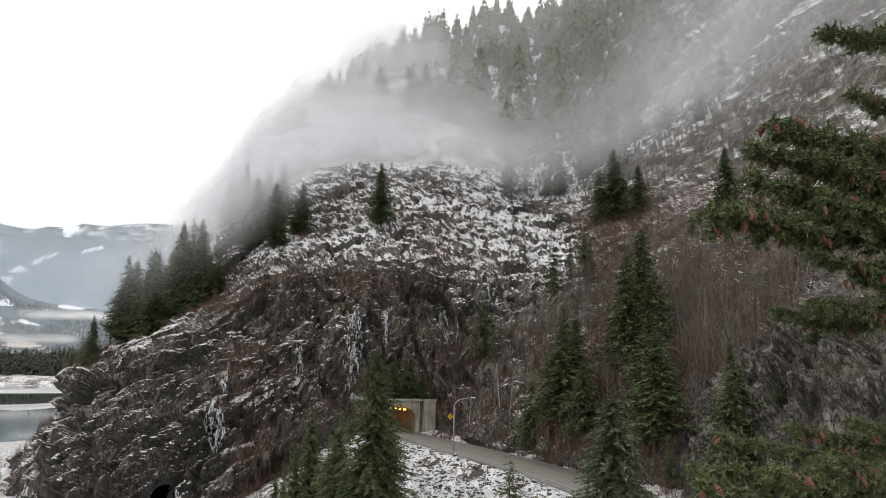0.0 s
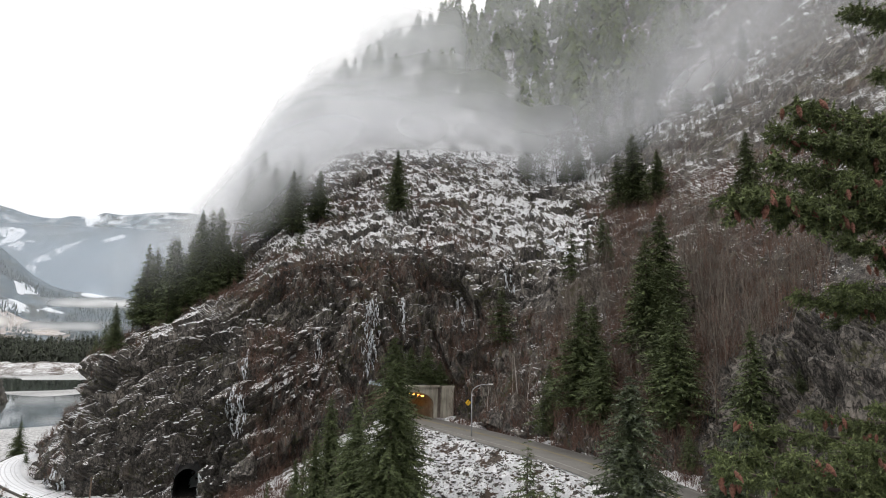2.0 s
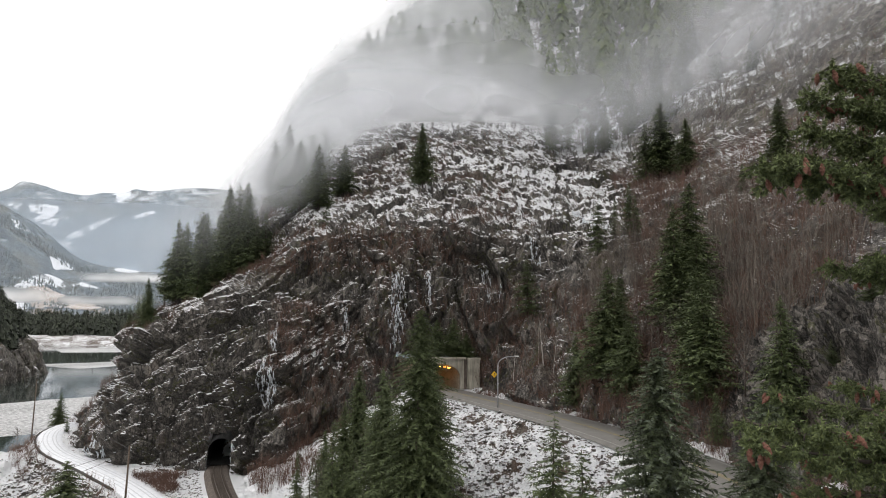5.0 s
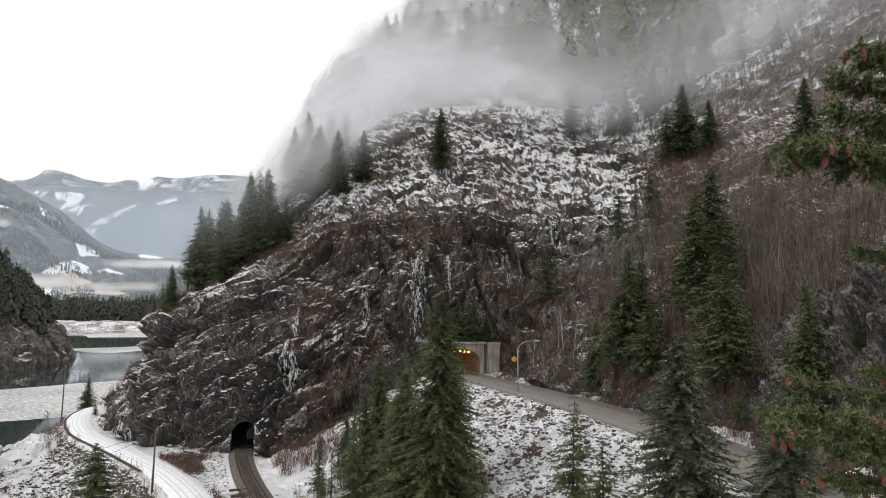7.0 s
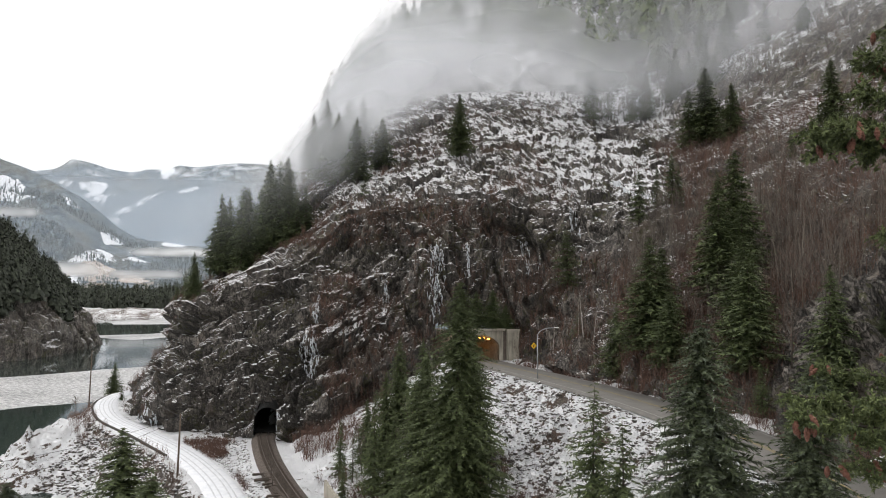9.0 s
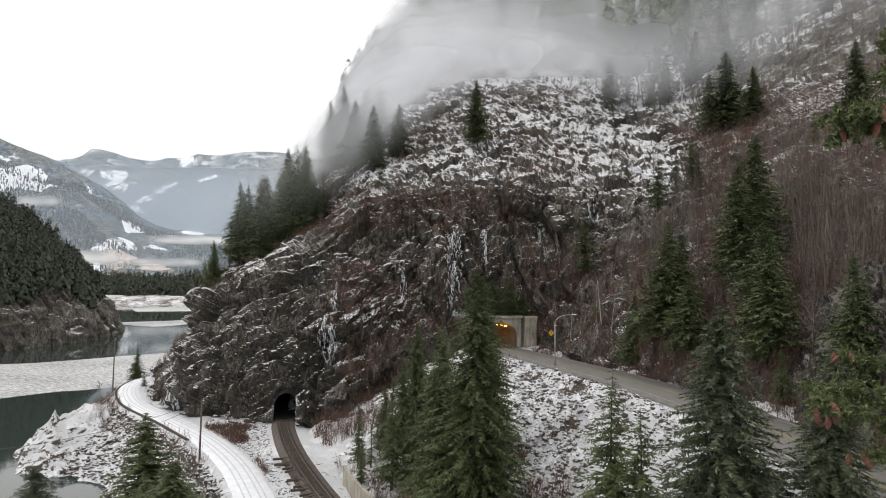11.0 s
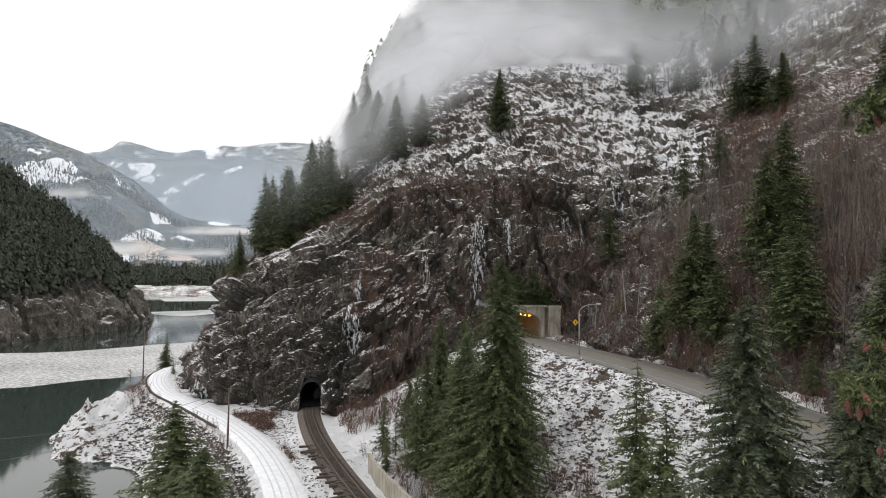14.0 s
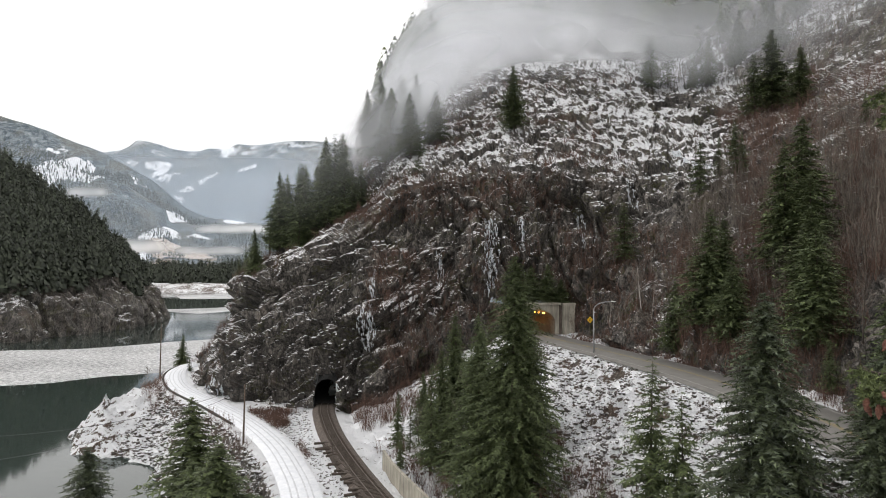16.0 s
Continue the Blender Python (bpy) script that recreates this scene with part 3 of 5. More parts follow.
# discarded track timbers beside the line
rng = random.Random(5)
for k in range(26):
    t = k / 25
    x, y = -22.5 + 13.0 * t + rng.uniform(-0.5, 0.5), 121 - 34 * t + rng.uniform(-0.6, 0.6)
    beam = Soup()
    beam.box((rng.uniform(2.6, 4.4), 0.42, 0.34))
    ob = thing("old_timber", beam.mesh("old_timber"), SLEEPER, "dark discarded railway timber lying in snow", "timber", "discarded timbers")
    z = float(bench_height(np.array([x]), np.array([y]))[0])
    ob.matrix_basis = pose(x + 0.8, y, z + 0.5, 0, rng.uniform(-4, 4), rng.choice((20, 28, 112, 118)) + rng.uniform(-12, 12))

# ---- tunnels ----
def arch(half, spring, rise, n=18):
    pts = [(-half, 0)] + [(-half * math.cos(math.pi * k / n), spring + rise * math.sin(math.pi * k / n)) for k in range(n + 1)] + [(half, 0)]
    return pts


def bore_mesh(name, prof, depth):
    v, f = [], []
    for y in np.linspace(0, depth, 8):
        v += [(x, y, z) for x, z in prof]
    n = len(prof)
    for j in range(7):
        for k in range(n - 1):
            f.append((j * n + k, j * n + k + 1, (j + 1) * n + k + 1, (j + 1) * n + k))
    end = tuple(7 * n + k for k in range(n))
    me = bpy.data.meshes.new(name)
    me.from_pydata(v, [], f + [end])
    return me


def portal_wall(name, prof, half, top, thick):
    """A wall with an arched opening through it."""
    s = Soup()
    n = len(prof)
    outer = [(-half, 0)] + [(-half + 2 * half * k / (n - 3), top) for k in range(n - 2)] + [(half, 0)]
    v = [(x, 0, z) for x, z in prof] + [(x, 0, z) for x, z in outer] + [(x, thick, z) for x, z in prof] + [(x, thick, z) for x, z in outer]
    f = []
    for k in range(n - 1):
        f += [(k, k + 1, n + k + 1, n + k), (2 * n + k, 3 * n + k, 3 * n + k + 1, 2 * n + k + 1), (k, 2 * n + k, 2 * n + k + 1, k + 1), (n + k, n + k + 1, 3 * n + k + 1, 3 * n + k)]
    s.add(v, f)
    return s.mesh(name)


LINING = mat_plain("tunnel_lining", (0.16, 0.12, 0.08), (0.34, 0.27, 0.19), 0.6, 0.8)
# bore rock coloured near black: the tunnel's darkness is put into the colour
BORE_SHADE = mat_plain("shade_black_rock", (0.004, 0.004, 0.004), (0.016, 0.015, 0.014), 0.8, 0.95, 0.8, distance=0.3)


def mat_glow(name, color, strength):
    n = Nodes(name)
    e = n.node("ShaderNodeEmission", Color=(*color, 1), Strength=strength)
    n.t.links.new(e.outputs[0], n.out.inputs["Surface"])
    return n.mat


SODIUM = mat_glow("sodium_lamp", (1.0, 0.45, 0.07), 9.0)
road_portal = empty("road_tunnel_portal", "weathered concrete highway tunnel portal with lit interior", "tunnel portal")
road_portal.matrix_basis = pose(*ROAD_MOUTH[:2], HIGHWAY_Z - 0.1, 0, 0, ROAD_TURN)
prof = arch(4.7, 3.0, 2.8)
part("portal_wall", portal_wall("portal_wall", prof, 5.7, 6.9, 1.2), CONCRETE, road_portal)
part("tunnel_lining", bore_mesh("tunnel_lining", [(x * 1.0, z) for x, z in prof], 60), LINING, road_portal, "orange-lit tunnel lining")
cap = Soup()
cap.box((11.9, 1.9, 0.45), pose(0, 0.4, 7.1))
part("coping", cap.mesh("coping"), CONCRETE, road_portal)
pier = Soup()
pier.box((2.8, 2.2, 6.8), pose(8.0, 0.2, 3.4))
pier.box((3.1, 2.5, 0.4), pose(8.0, 0.2, 6.98))
part("pier", pier.mesh("pier"), CONCRETE, road_portal, "pale concrete pier beside the portal")
# dark box in ballast colour, put in for the shade of the gap
shade_box = Soup()
shade_box.box((0.9, 0.3, 6.6), pose(6.13, 0.3, 3.3))
part("niche_panel", shade_box.mesh("niche_panel"), BALLAST, road_portal, "dark shaded gap between portal and pier")
for k in range(10):
    lampm = Soup()
    lampm.box((0.42, 0.55, 0.3), pose(2.6 - 0.12 * k, 1.6 + 2.3 * k, 4.85))
    part("tunnel_lamp", lampm.mesh("tunnel_lamp"), SODIUM, road_portal, "glowing orange tunnel lamp")

rail_portal = empty("rail_tunnel", "black unlined railway tunnel mouth in the cliff", "tunnel", kind="structure")
rail_portal.matrix_basis = pose(RAIL_MOUTH[0], RAIL_MOUTH[1] + 1.8, RAIL_MOUTH[2] - 0.4, 0, 0, RAIL_TURN)
part("tunnel_bore", bore_mesh("tunnel_bore", arch(2.7, 3.8, 3.2), 55), BORE_SHADE, rail_portal)

# added near-black slab over the track bed, stands for the bore's deep shade
shade_slab = Soup()
shade_slab.box((5.2, 50, 0.1), pose(0, 26.5, RAIL_Z - RAIL_MOUTH[2] + 0.4))
part("tunnel_floor", shade_slab.mesh("tunnel_floor"), BORE_SHADE, rail_portal)

# ---- roadside things ----
GALV = mat_plain("galvanised_steel", (0.2, 0.21, 0.22), (0.38, 0.39, 0.4), 2.0, 0.5, metal=0.6)
LAMPGLASS = mat_plain("lamp_glass", (0.6, 0.6, 0.58), (0.75, 0.75, 0.72), 4.0, 0.3)


def bench_z(x, y):
    return float(bench_height(np.array([x]), np.array([y]))[0])


def street_lamp(x, y, turn):
    ob = empty("street_lamp", "grey steel street lamp with curved arm at the highway edge", "street lamp")
    z = bench_z(x, y)
    ob.matrix_basis = pose(x, y, z, 0, 0, turn)
    s = Soup()
    s.tube([(0, 0, -0.3), (0, 0, 4), (0, 0, 8.2)], [0.13, 0.11, 0.09], 10)
    part("pole", s.mesh("pole", True), GALV, ob)
    s = Soup()
    s.tube([(0, 0, 8.1)] + [(2.6 * (1 - math.cos(a)), 0, 8.2 + 1.55 * math.sin(a)) for a in np.linspace(0, math.pi / 2, 9)] + [(3.2, 0, 9.8)], [0.08] * 9 + [0.06, 0.05], 8)
    part("arm", s.mesh("arm", True), GALV, ob)
    s = Soup()
    s.box((0.8, 0.32, 0.16), pose(3.5, 0, 9.82))
    part("lamp_head", s.mesh("lamp_head"), LAMPGLASS, ob, "pale lamp head")
    s = Soup()
    s.box((0.4, 0.4, 0.1), pose(0, 0, 0.02))
    part("base_plate", s.mesh("base_plate"), GALV, ob)
    return ob


street_lamp(27.4, 119.5, -4)

SIGN = mat_plain("yellow_sign", (0.62, 0.36, 0.02), (0.75, 0.46, 0.03), 3.0, 0.5)
BLACK = mat_plain("black_paint", (0.01, 0.01, 0.01), (0.03, 0.03, 0.03), 3.0, 0.6)
sign = empty("warning_sign", "yellow diamond warning sign on a wooden post", "road sign")
sign.matrix_basis = pose(30.4, 136.0, 27.9, 0, 0, 12)
s = Soup()
s.box((0.1, 0.1, 5.4), pose(0, 0.08, 2.7))
part("post", s.mesh("post"), SLEEPER, sign)
s = Soup()
s.box((0.95, 0.03, 0.95), pose(0, 0, 4.9, 0, 45, 0))
part("sign_plate", s.mesh("sign_plate"), SIGN, sign)
s = Soup()
s.box((0.12, 0.02, 0.55), pose(-0.05, -0.03, 4.85))
s.box((0.3, 0.02, 0.12), pose(0.06, -0.03, 5.1))
part("sign_mark", s.mesh("sign_mark"), BLACK, sign)

POLEWOOD = mat_plain("pole_wood", (0.06, 0.042, 0.03), (0.16, 0.12, 0.09), 3.0, 0.9)


def utility_pole(x, y, h, lean):
    ob = empty("utility_pole", "tall weathered wooden utility pole beside the snow track", "utility pole", "utility poles")
    z = bench_z(x, y)
    ob.matrix_basis = pose(x, y, z - 0.5, 0, lean, 20)
    s = Soup()
    s.tube([(0, 0, 0), (0, 0, h * 0.5), (0, 0, h + 0.5)], [0.2, 0.17, 0.13], 10)
    part("pole", s.mesh("pole", True), POLEWOOD, ob)
    s = Soup()
    s.box((0.16, 0.14, 0.3), pose(0.2, 0, h - 0.2))
    part("bracket", s.mesh("bracket"), GALV, ob)
    for k in (0.2, -0.35):
        s = Soup()
        s.tube([(0.22, 0, h + k), (0.36, 0, h + k)], [0.05, 0.07], 8)
        part("insulator", s.mesh("insulator"), LAMPGLASS, ob)
    return Vector((x, y, z + h - 0.4))


tip1 = utility_pole(-83.6, 195, 16.0, 0.9)
tip2 = utility_pole(-37.8, 125.5, 11.2, 1.0)
WIRE = mat_plain("wire", (0.02, 0.02, 0.02), (0.05, 0.05, 0.05), 3.0, 0.6)


def wire(a, b, sag):
    s = Soup()
    pts = [np.array(a) * (1 - t) + np.array(b) * t - np.array((0, 0, 4 * sag * t * (1 - t))) for t in np.linspace(0, 1, 24)]
    s.tube(pts, [0.034] * 24, 4)
    thing("wire", s.mesh("wire"), WIRE, "thin sagging overhead wire between poles", "wire", "overhead wires")


wire(tip1, tip2, 1.4)
wire(tip2, (-62, 92, 20.0), 1.6)
wire(tip2 - Vector((0, 0, 0.6)), (-56, 83, 19.4), 1.6)

# ---- river ice ----
def mat_ice():
    n = Nodes("slush_ice")
    g = n.noise(0.55, 6, (1, 1, 1), 0.75)
    b = n.noise(0.02, 4)
    c = n.mix(0.3, n.ramp(g, (0.42, (0.07, 0.075, 0.075)), (0.56, (0.5, 0.5, 0.5)), (0.66, (0.82, 0.82, 0.83))), n.ramp(b, (0.35, (0.2, 0.2, 0.2)), (0.65, (0.75, 0.75, 0.75))))
    return n.surface(c, 0.6, n.bump(g, 0.5, 0.2))


ICE = mat_ice()


def ice_sheet(near, far, label, seed, nu=160, nv=24):
    a, b = spline(near, nu), spline(far, nu)
    p = np.stack([a + (b - a) * t for t in np.linspace(0, 1, nv)], 1)
    p = np.concatenate([p, np.full((nu, nv, 1), 0.06)], 2)
    w = fbm(p * 0.06, 4, seed) * 2.2
    p[..., 1] += w
    p[:, (0, -1), 2] = -0.05
    thing("river_ice", grid_mesh("river_ice", p), ICE, label, "river ice", "river ice sheets", "structure")


ice_sheet([(-330, 205), (-200, 222), (-158, 234), (-135, 252), (-112, 268), (-70, 290)], [(-330, 300), (-245, 330), (-190, 345), (-150, 380), (-120, 400), (-70, 410)], "grainy sheet of grey slush ice on the river", 3)
ice_sheet([(-215, 585), (-205, 600), (-190, 640), (-175, 700)], [(-300, 640), (-255, 655), (-215, 690), (-180, 705)], "pale ice shelf along the river bend", 4, 60, 10)
ice_sheet([(-330, 830), (-280, 840), (-220, 860), (-180, 880)], [(-380, 930), (-330, 980), (-260, 1000), (-180, 1010)], "pale ice along the far river bar", 5, 60, 10)

# ---- conifers ----
def crown_mesh(name, seed, h, spread, whorls, branches, pairs, start=0.1, droop=0.35, gappy=0.0, power=0.85, width=0.3, twig=0.3):
    rs = np.random.RandomState(seed)
    quads = []
    zs = start + (1 - start) * (np.arange(whorls) + rs.rand(whorls) * 0.7) / whorls
    for t in zs:
        r = spread * (max(1 - t, 0.0) ** power) * (0.74 + 0.32 * rs.rand()) + 0.12
        if t < start + 0.12:
            r *= 0.65 + 2.5 * (t - start)
        for k in range(branches):
            if rs.rand() < gappy:
                continue
            az = rs.rand() * 2 * math.pi
            rr = r * (0.5 + 0.55 * rs.rand() ** 0.7)
            z0 = (t + (1 - start) * (rs.rand() - 0.5) * 3.0 / whorls) * h
            out = np.array((math.cos(az), math.sin(az), 0))
            side = np.array((-math.sin(az), math.cos(az), 0))
            n = max(2, int(pairs * (0.4 + 0.6 * rr / spread)))
            for j in range(n):
                s = (j + 0.4 + 0.4 * rs.rand()) / n
                at = out * rr * s + np.array((0, 0, z0 - droop * rr * s ** 1.4 + 0.08 * rr * s ** 3))
                for sg in ((-1, 1) if j < n - 1 else (0,)):
                    ln = (twig * rr * (1 - 0.5 * s) + 0.2) * (0.7 + 0.6 * rs.rand())
                    d = out * (0.55 + 0.3 * rs.rand()) + side * sg * (0.5 + 0.5 * rs.rand()) + np.array((0, 0, -0.1 - 0.3 * rs.rand())) + rs.randn(3) * 0.32
                    d /= np.linalg.norm(d)
                    w = np.cross(d, (rs.randn() * 0.5, rs.randn() * 0.5, 1.0))
                    w *= width * ln / max(np.linalg.norm(w), 1e-6)
                    quads.append((at + w * 0.7, at + d * ln, at - w * 0.7))
    q = np.array(quads)
    return mesh_from(name, q.reshape(-1, 3), np.arange(len(q) * 3).reshape(-1, 3))


def conifer(seed, h, spread, label, needles, whorls=40, branches=7, pairs=7, group="conifers", **more):
    ob = empty("fir_tree", label, "tree", group)
    s = Soup()
    pts = [(0.1 * math.sin(seed + 5 * t), 0.1 * math.cos(seed + 4 * t), h * t - 0.6 * (t == 0)) for t in np.linspace(0, 1, 7)]
    s.tube(pts, [h * 0.014 * (1 - 0.93 * t) for t in np.linspace(0, 1, 7)], 7)
    part("trunk", s.mesh("trunk", True), BARK, ob)
    part("crown", crown_mesh("crown", seed, h, spread, whorls, branches, pairs, **more), needles, ob)
    return ob


FROST = mat_needles("frosted_needles", (0.026, 0.034, 0.016), (0.07, 0.09, 0.04), 0.2)
KINDS = {
    "tall": conifer(1, 20, 6.2, "tall dense dark green fir tree", GREEN, 52, 10, 17, power=0.75, width=0.27, twig=0.2),
    "broad": conifer(2, 20, 7.6, "broad dark green fir tree with drooping boughs", GREEN, 52, 10, 19, droop=0.3, power=0.72, width=0.28, twig=0.18),
    "slim": conifer(3, 16, 3.7, "slim young fir tree", GREEN, 40, 8, 12, twig=0.26, width=0.22),
    "ragged": conifer(4, 18, 5.0, "ragged dark fir tree with gaps in its crown", GREEN, 34, 8, 16, gappy=0.3, droop=0.25, power=0.6, width=0.22, twig=0.24),
    "pine": conifer(5, 16, 5.0, "sparse weathered pine with level boughs", GREEN, 15, 6, 8, gappy=0.25, droop=0.05, start=0.25, power=0.45),
    "frosty": conifer(6, 20, 8.0, "fir tree with frosted pale tips", FROST, 66, 11, 40, droop=0.35, power=0.65, twig=0.1, width=0.26),
    "giant": conifer(8, 32, 8.8, "very tall dense green fir tree", GREEN, 90, 11, 40, droop=0.35, power=0.55, twig=0.09, width=0.26),
    "thin": conifer(7, 14, 2.8, "thin sparse young fir tree", GREEN, 34, 6, 10, gappy=0.3, twig=0.26, width=0.22),
}
HEIGHTS = {"giant": 32, "tall": 20, "broad": 20, "slim": 16, "ragged": 18, "pine": 16, "frosty": 20, "thin": 14}

from mathutils.bvhtree import BVHTree
def tree_of(me):
    return BVHTree.FromPolygons([v.co.copy() for v in me.vertices], [tuple(p.vertices) for p in me.polygons])


LAND = [tree_of(mountain.data), tree_of(bpy.data.objects["ground"].data)]


def land_z(x, y):
    best = None
    for t in LAND:
        hit = t.ray_cast(Vector((x, y, 900)), Vector((0, 0, -1)))
        if hit[0] is not None and (best is None or hit[0].z > best):
            best = hit[0].z
    return 10.0 if best is None else best


tree_rng = random.Random(11)
planted = {}


def plant(kind, x, y, h, lean=0.0, wide=1.0, z=None):
    z = land_z(x, y) if z is None else z
    k = h / HEIGHTS[kind]
    m = pose(x, y, z - 0.4, tree_rng.uniform(-1.5, 1.5), lean + tree_rng.uniform(-1.5, 1.5), tree_rng.uniform(0, 360)) @ Matrix.Diagonal((k * wide, k * wide, k, 1))
    planted.setdefault(kind, []).append(m)


# between railway and highway
for row in [("giant", 8.6, 80, 32.5), ("tall", 2.2, 118, 19), ("tall", 12.5, 97, 20), ("slim", -1.9, 99, 17), ("slim", -8.0, 117, 11), ("thin", -5.5, 110, 9),
            ("ragged", 18.9, 60, 18.5), ("ragged", 20.5, 56, 16.5), ("broad", 15.5, 53, 10), ("broad", 20.5, 48, 9), ("frosty", 24.6, 50, 21.5), ("slim", 3.2, 130, 14), ("tall", 6.0, 108, 19), ("slim", -6.5, 103, 7),
            ("ragged", 13.8, 57, 12), ("slim", 16.5, 50, 9), ("frosty", 30.5, 46, 12), ("slim", 21.5, 66, 10), ("giant", 4.6, 86, 24), ("tall", 1.2, 97, 14), ("tall", 11.0, 92, 24), ("tall", 6.8, 82, 21), ("tall", -3.5, 116, 12), ("tall", 0.0, 108, 17)]:
    plant(*row)
# on the nose and the shelf above the cliff
for row in [("ragged", -58.2, 203, 13.5), ("pine", -55.7, 211, 18), ("tall", -51.5, 207, 25), ("tall", -48, 204, 24), ("ragged", -44.5, 202, 27), ("tall", -41, 198, 25),
            ("tall", -38, 196, 24), ("tall", -34, 192, 26), ("ragged", -31, 190, 28), ("tall", -28.5, 188, 24), ("tall", -46, 210, 22), ("tall", -36.5, 203, 24), ("slim", -26, 186, 15),
            ("ragged", -42.5, 193, 17), ("pine", -7.0, 179.9, 7, 0, 1.4), ("tall", -54.6, 190.3, 15, 0, 1.1), ("broad", -52.8, 218, 24), ("broad", -29.9, 196.5, 25, 0, 1.1), ("tall", -43, 200.5, 27, 0, 1.2), ("tall", -36.3, 198.6, 25, 0, 1.25), ("slim", -23.3, 186, 14, 0, 1.6), ("ragged", -64, 214, 8), ("slim", -67, 216, 7), ("slim", -69.5, 219, 6), ("tall", -53.5, 213, 21)]:
    plant(*row)
# in the fog on the slope
for row in [("ragged", -24, 214, 22), ("tall", -20.5, 216, 24), ("tall", -17, 213, 22), ("tall", -22, 222, 24), ("ragged", -13, 216, 20), ("tall", -9.5, 219, 19), ("tall", -26.5, 226, 20), ("slim", -15, 228, 18),
            ("broad", 21.6, 198.6, 20.5, 0, 0.95), ("broad", -15.8, 202.7, 24), ("tall", -9.5, 193, 20, 0, 1.2), ("broad", -2.5, 204.5, 17, 0, 1.2), ("tall", -21.4, 209, 16, 0, 1.2)]:
    plant(*row)
# right of the portal, across the highway
for row in [("ragged", 41.5, 149.7, 14.5, 0, 1.3), ("broad", 44.3, 108.6, 20, 0, 1.15), ("broad", 41.6, 118, 13.5, 0, 1.15), ("tall", 47.5, 111, 17, 0, 1.3), ("broad", 43.6, 99, 12.5, 0, 1.25),
            ("broad", 60.5, 110.5, 25, 0, 1.05), ("tall", 55.5, 107, 22.5, 0, 1.1), ("tall", 57.5, 103, 17, 0, 1.35), ("broad", 48.2, 84.5, 16.5, 0, 1.2), ("broad", 52.0, 92, 16, 0, 1.2),
            ("tall", 50.3, 71.3, 17, 0, 1.05), ("tall", 92, 127.6, 17, 0, 1.1), ("broad", 94, 187, 24, 0, 1.1), ("tall", 96, 176, 17.5, 0, 1.2), ("ragged", 90, 189, 20, 0, 1.2), ("slim", 87.4, 135, 7, 0, 1.3),
            ("ragged", 59.1, 151, 14, 0, 1.1), ("ragged", 65.7, 147, 13.5, 0, 1.1), ("slim", 63.6, 151.3, 11, 0, 1.1), ("slim", 68.5, 150, 10),
            ("slim", 56.3, 64.2, 5.2, 0, 1.9), ("slim", 55.8, 70.2, 3.4, 0, 2.0), ("ragged", 40.2, 137, 8, 0, 1.2), ("slim", 46.5, 79, 7, 0, 1.4), ("tall", 62.5, 118, 15, 0, 1.2), ("slim", 45, 92, 8, 0, 1.4)]:
    plant(*row)
# on the ledge above the portal
for kind, x, y, h in [("broad", 20.5, 153.6, 9.5), ("broad", 24.4, 154.0, 10), ("broad", 27.6, 154.2, 6.5), ("tall", 17.5, 154.0, 9)]:
    plant(kind, x, y, h, 0.0, 1.5, 34.8)
# on the river bank
for row in [("broad", -39.7, 105, 22.5, 0, 1.5), ("broad", -29.5, 86, 18, 0, 1.8), ("frosty", -54, 100, 21.5, 0, 1.2), ("slim", -44, 116, 9), ("broad", -34.5, 91, 17, 0, 1.75), ("tall", -25.5, 80, 13)]:
    plant(*row)
plant("broad", -87.5, 222, 12, 0.0, 1.0, 8.5)
plant("slim", -79, 206, 5, 0.0, 1.3, 10.5)
# forest high on the mountain, from slope to ridge
mr = np.random.RandomState(8)
hi = []
while len(hi) < 620:
    i, j = mr.randint(330, 880), mr.randint(200, mp2.shape[1] - 1)
    x, y, z = mp2[i, j]
    if z > 118 and y > 60 and not (0 < x < 75 and z < 150):
        hi.append((x, y))
for j in range(60):
    i = 434 + int(264 * mr.rand())
    hi.append(tuple(mp2[min(i, 899), -2 - mr.randint(0, 4), :2]))
hi = [(x, y) for x, y in hi if x < 70 or y > 270]
more = mp2[(mp2[..., 0] > 78) & (mp2[..., 0] < 150) & (mp2[..., 1] > 195) & (mp2[..., 1] < 300) & (mp2[..., 2] > 108) & (mp2[..., 2] < 165)]
for k in mr.randint(0, len(more), 34):
    plant("ragged" if mr.rand() < 0.5 else "tall", float(more[k, 0]), float(more[k, 1]), float(mr.uniform(14, 22)))

for kind, places in planted.items():
    for m in places[1:]:
        copy_thing(KINDS[kind], m)
    KINDS[kind].matrix_basis = places[0]

# ---- forests too many to count ----
def forest(name, pts, h0, h1, material, label, seed, tiers=4, sides=6, girth=0.2):
    rs = np.random.RandomState(seed)
    v, f = [], []
    n = 0
    for x, y, z in pts:
        h = rs.uniform(h0, h1)
        r = h * girth * rs.uniform(0.75, 1.25)
        for k in range(tiers):
            t0, t1 = k / tiers * 0.85, min(1.0, (k + 1.7) / tiers)
            rad = r * (1 - t0) ** 0.8 * rs.uniform(0.75, 1.2)
            a = rs.rand(sides) * 0.6 + np.arange(sides) * 2 * math.pi / sides
            rr = rad * rs.uniform(0.55, 1.2, sides)
            ring = np.stack([x + rr * np.cos(a), y + rr * np.sin(a), z - 0.5 + h * t0 + rs.uniform(-0.05, 0.03, sides) * h], 1)
            v.append(np.vstack([ring, [(x + rs.randn() * 0.1, y, z + h * t1)]]))
            f += [(n + s, n + (s + 1) % sides, n + sides) for s in range(sides)]
            n += sides + 1
    thing(name, mesh_from(name, np.vstack(v), np.array(f)), material, label, "forest", kind="stuff")


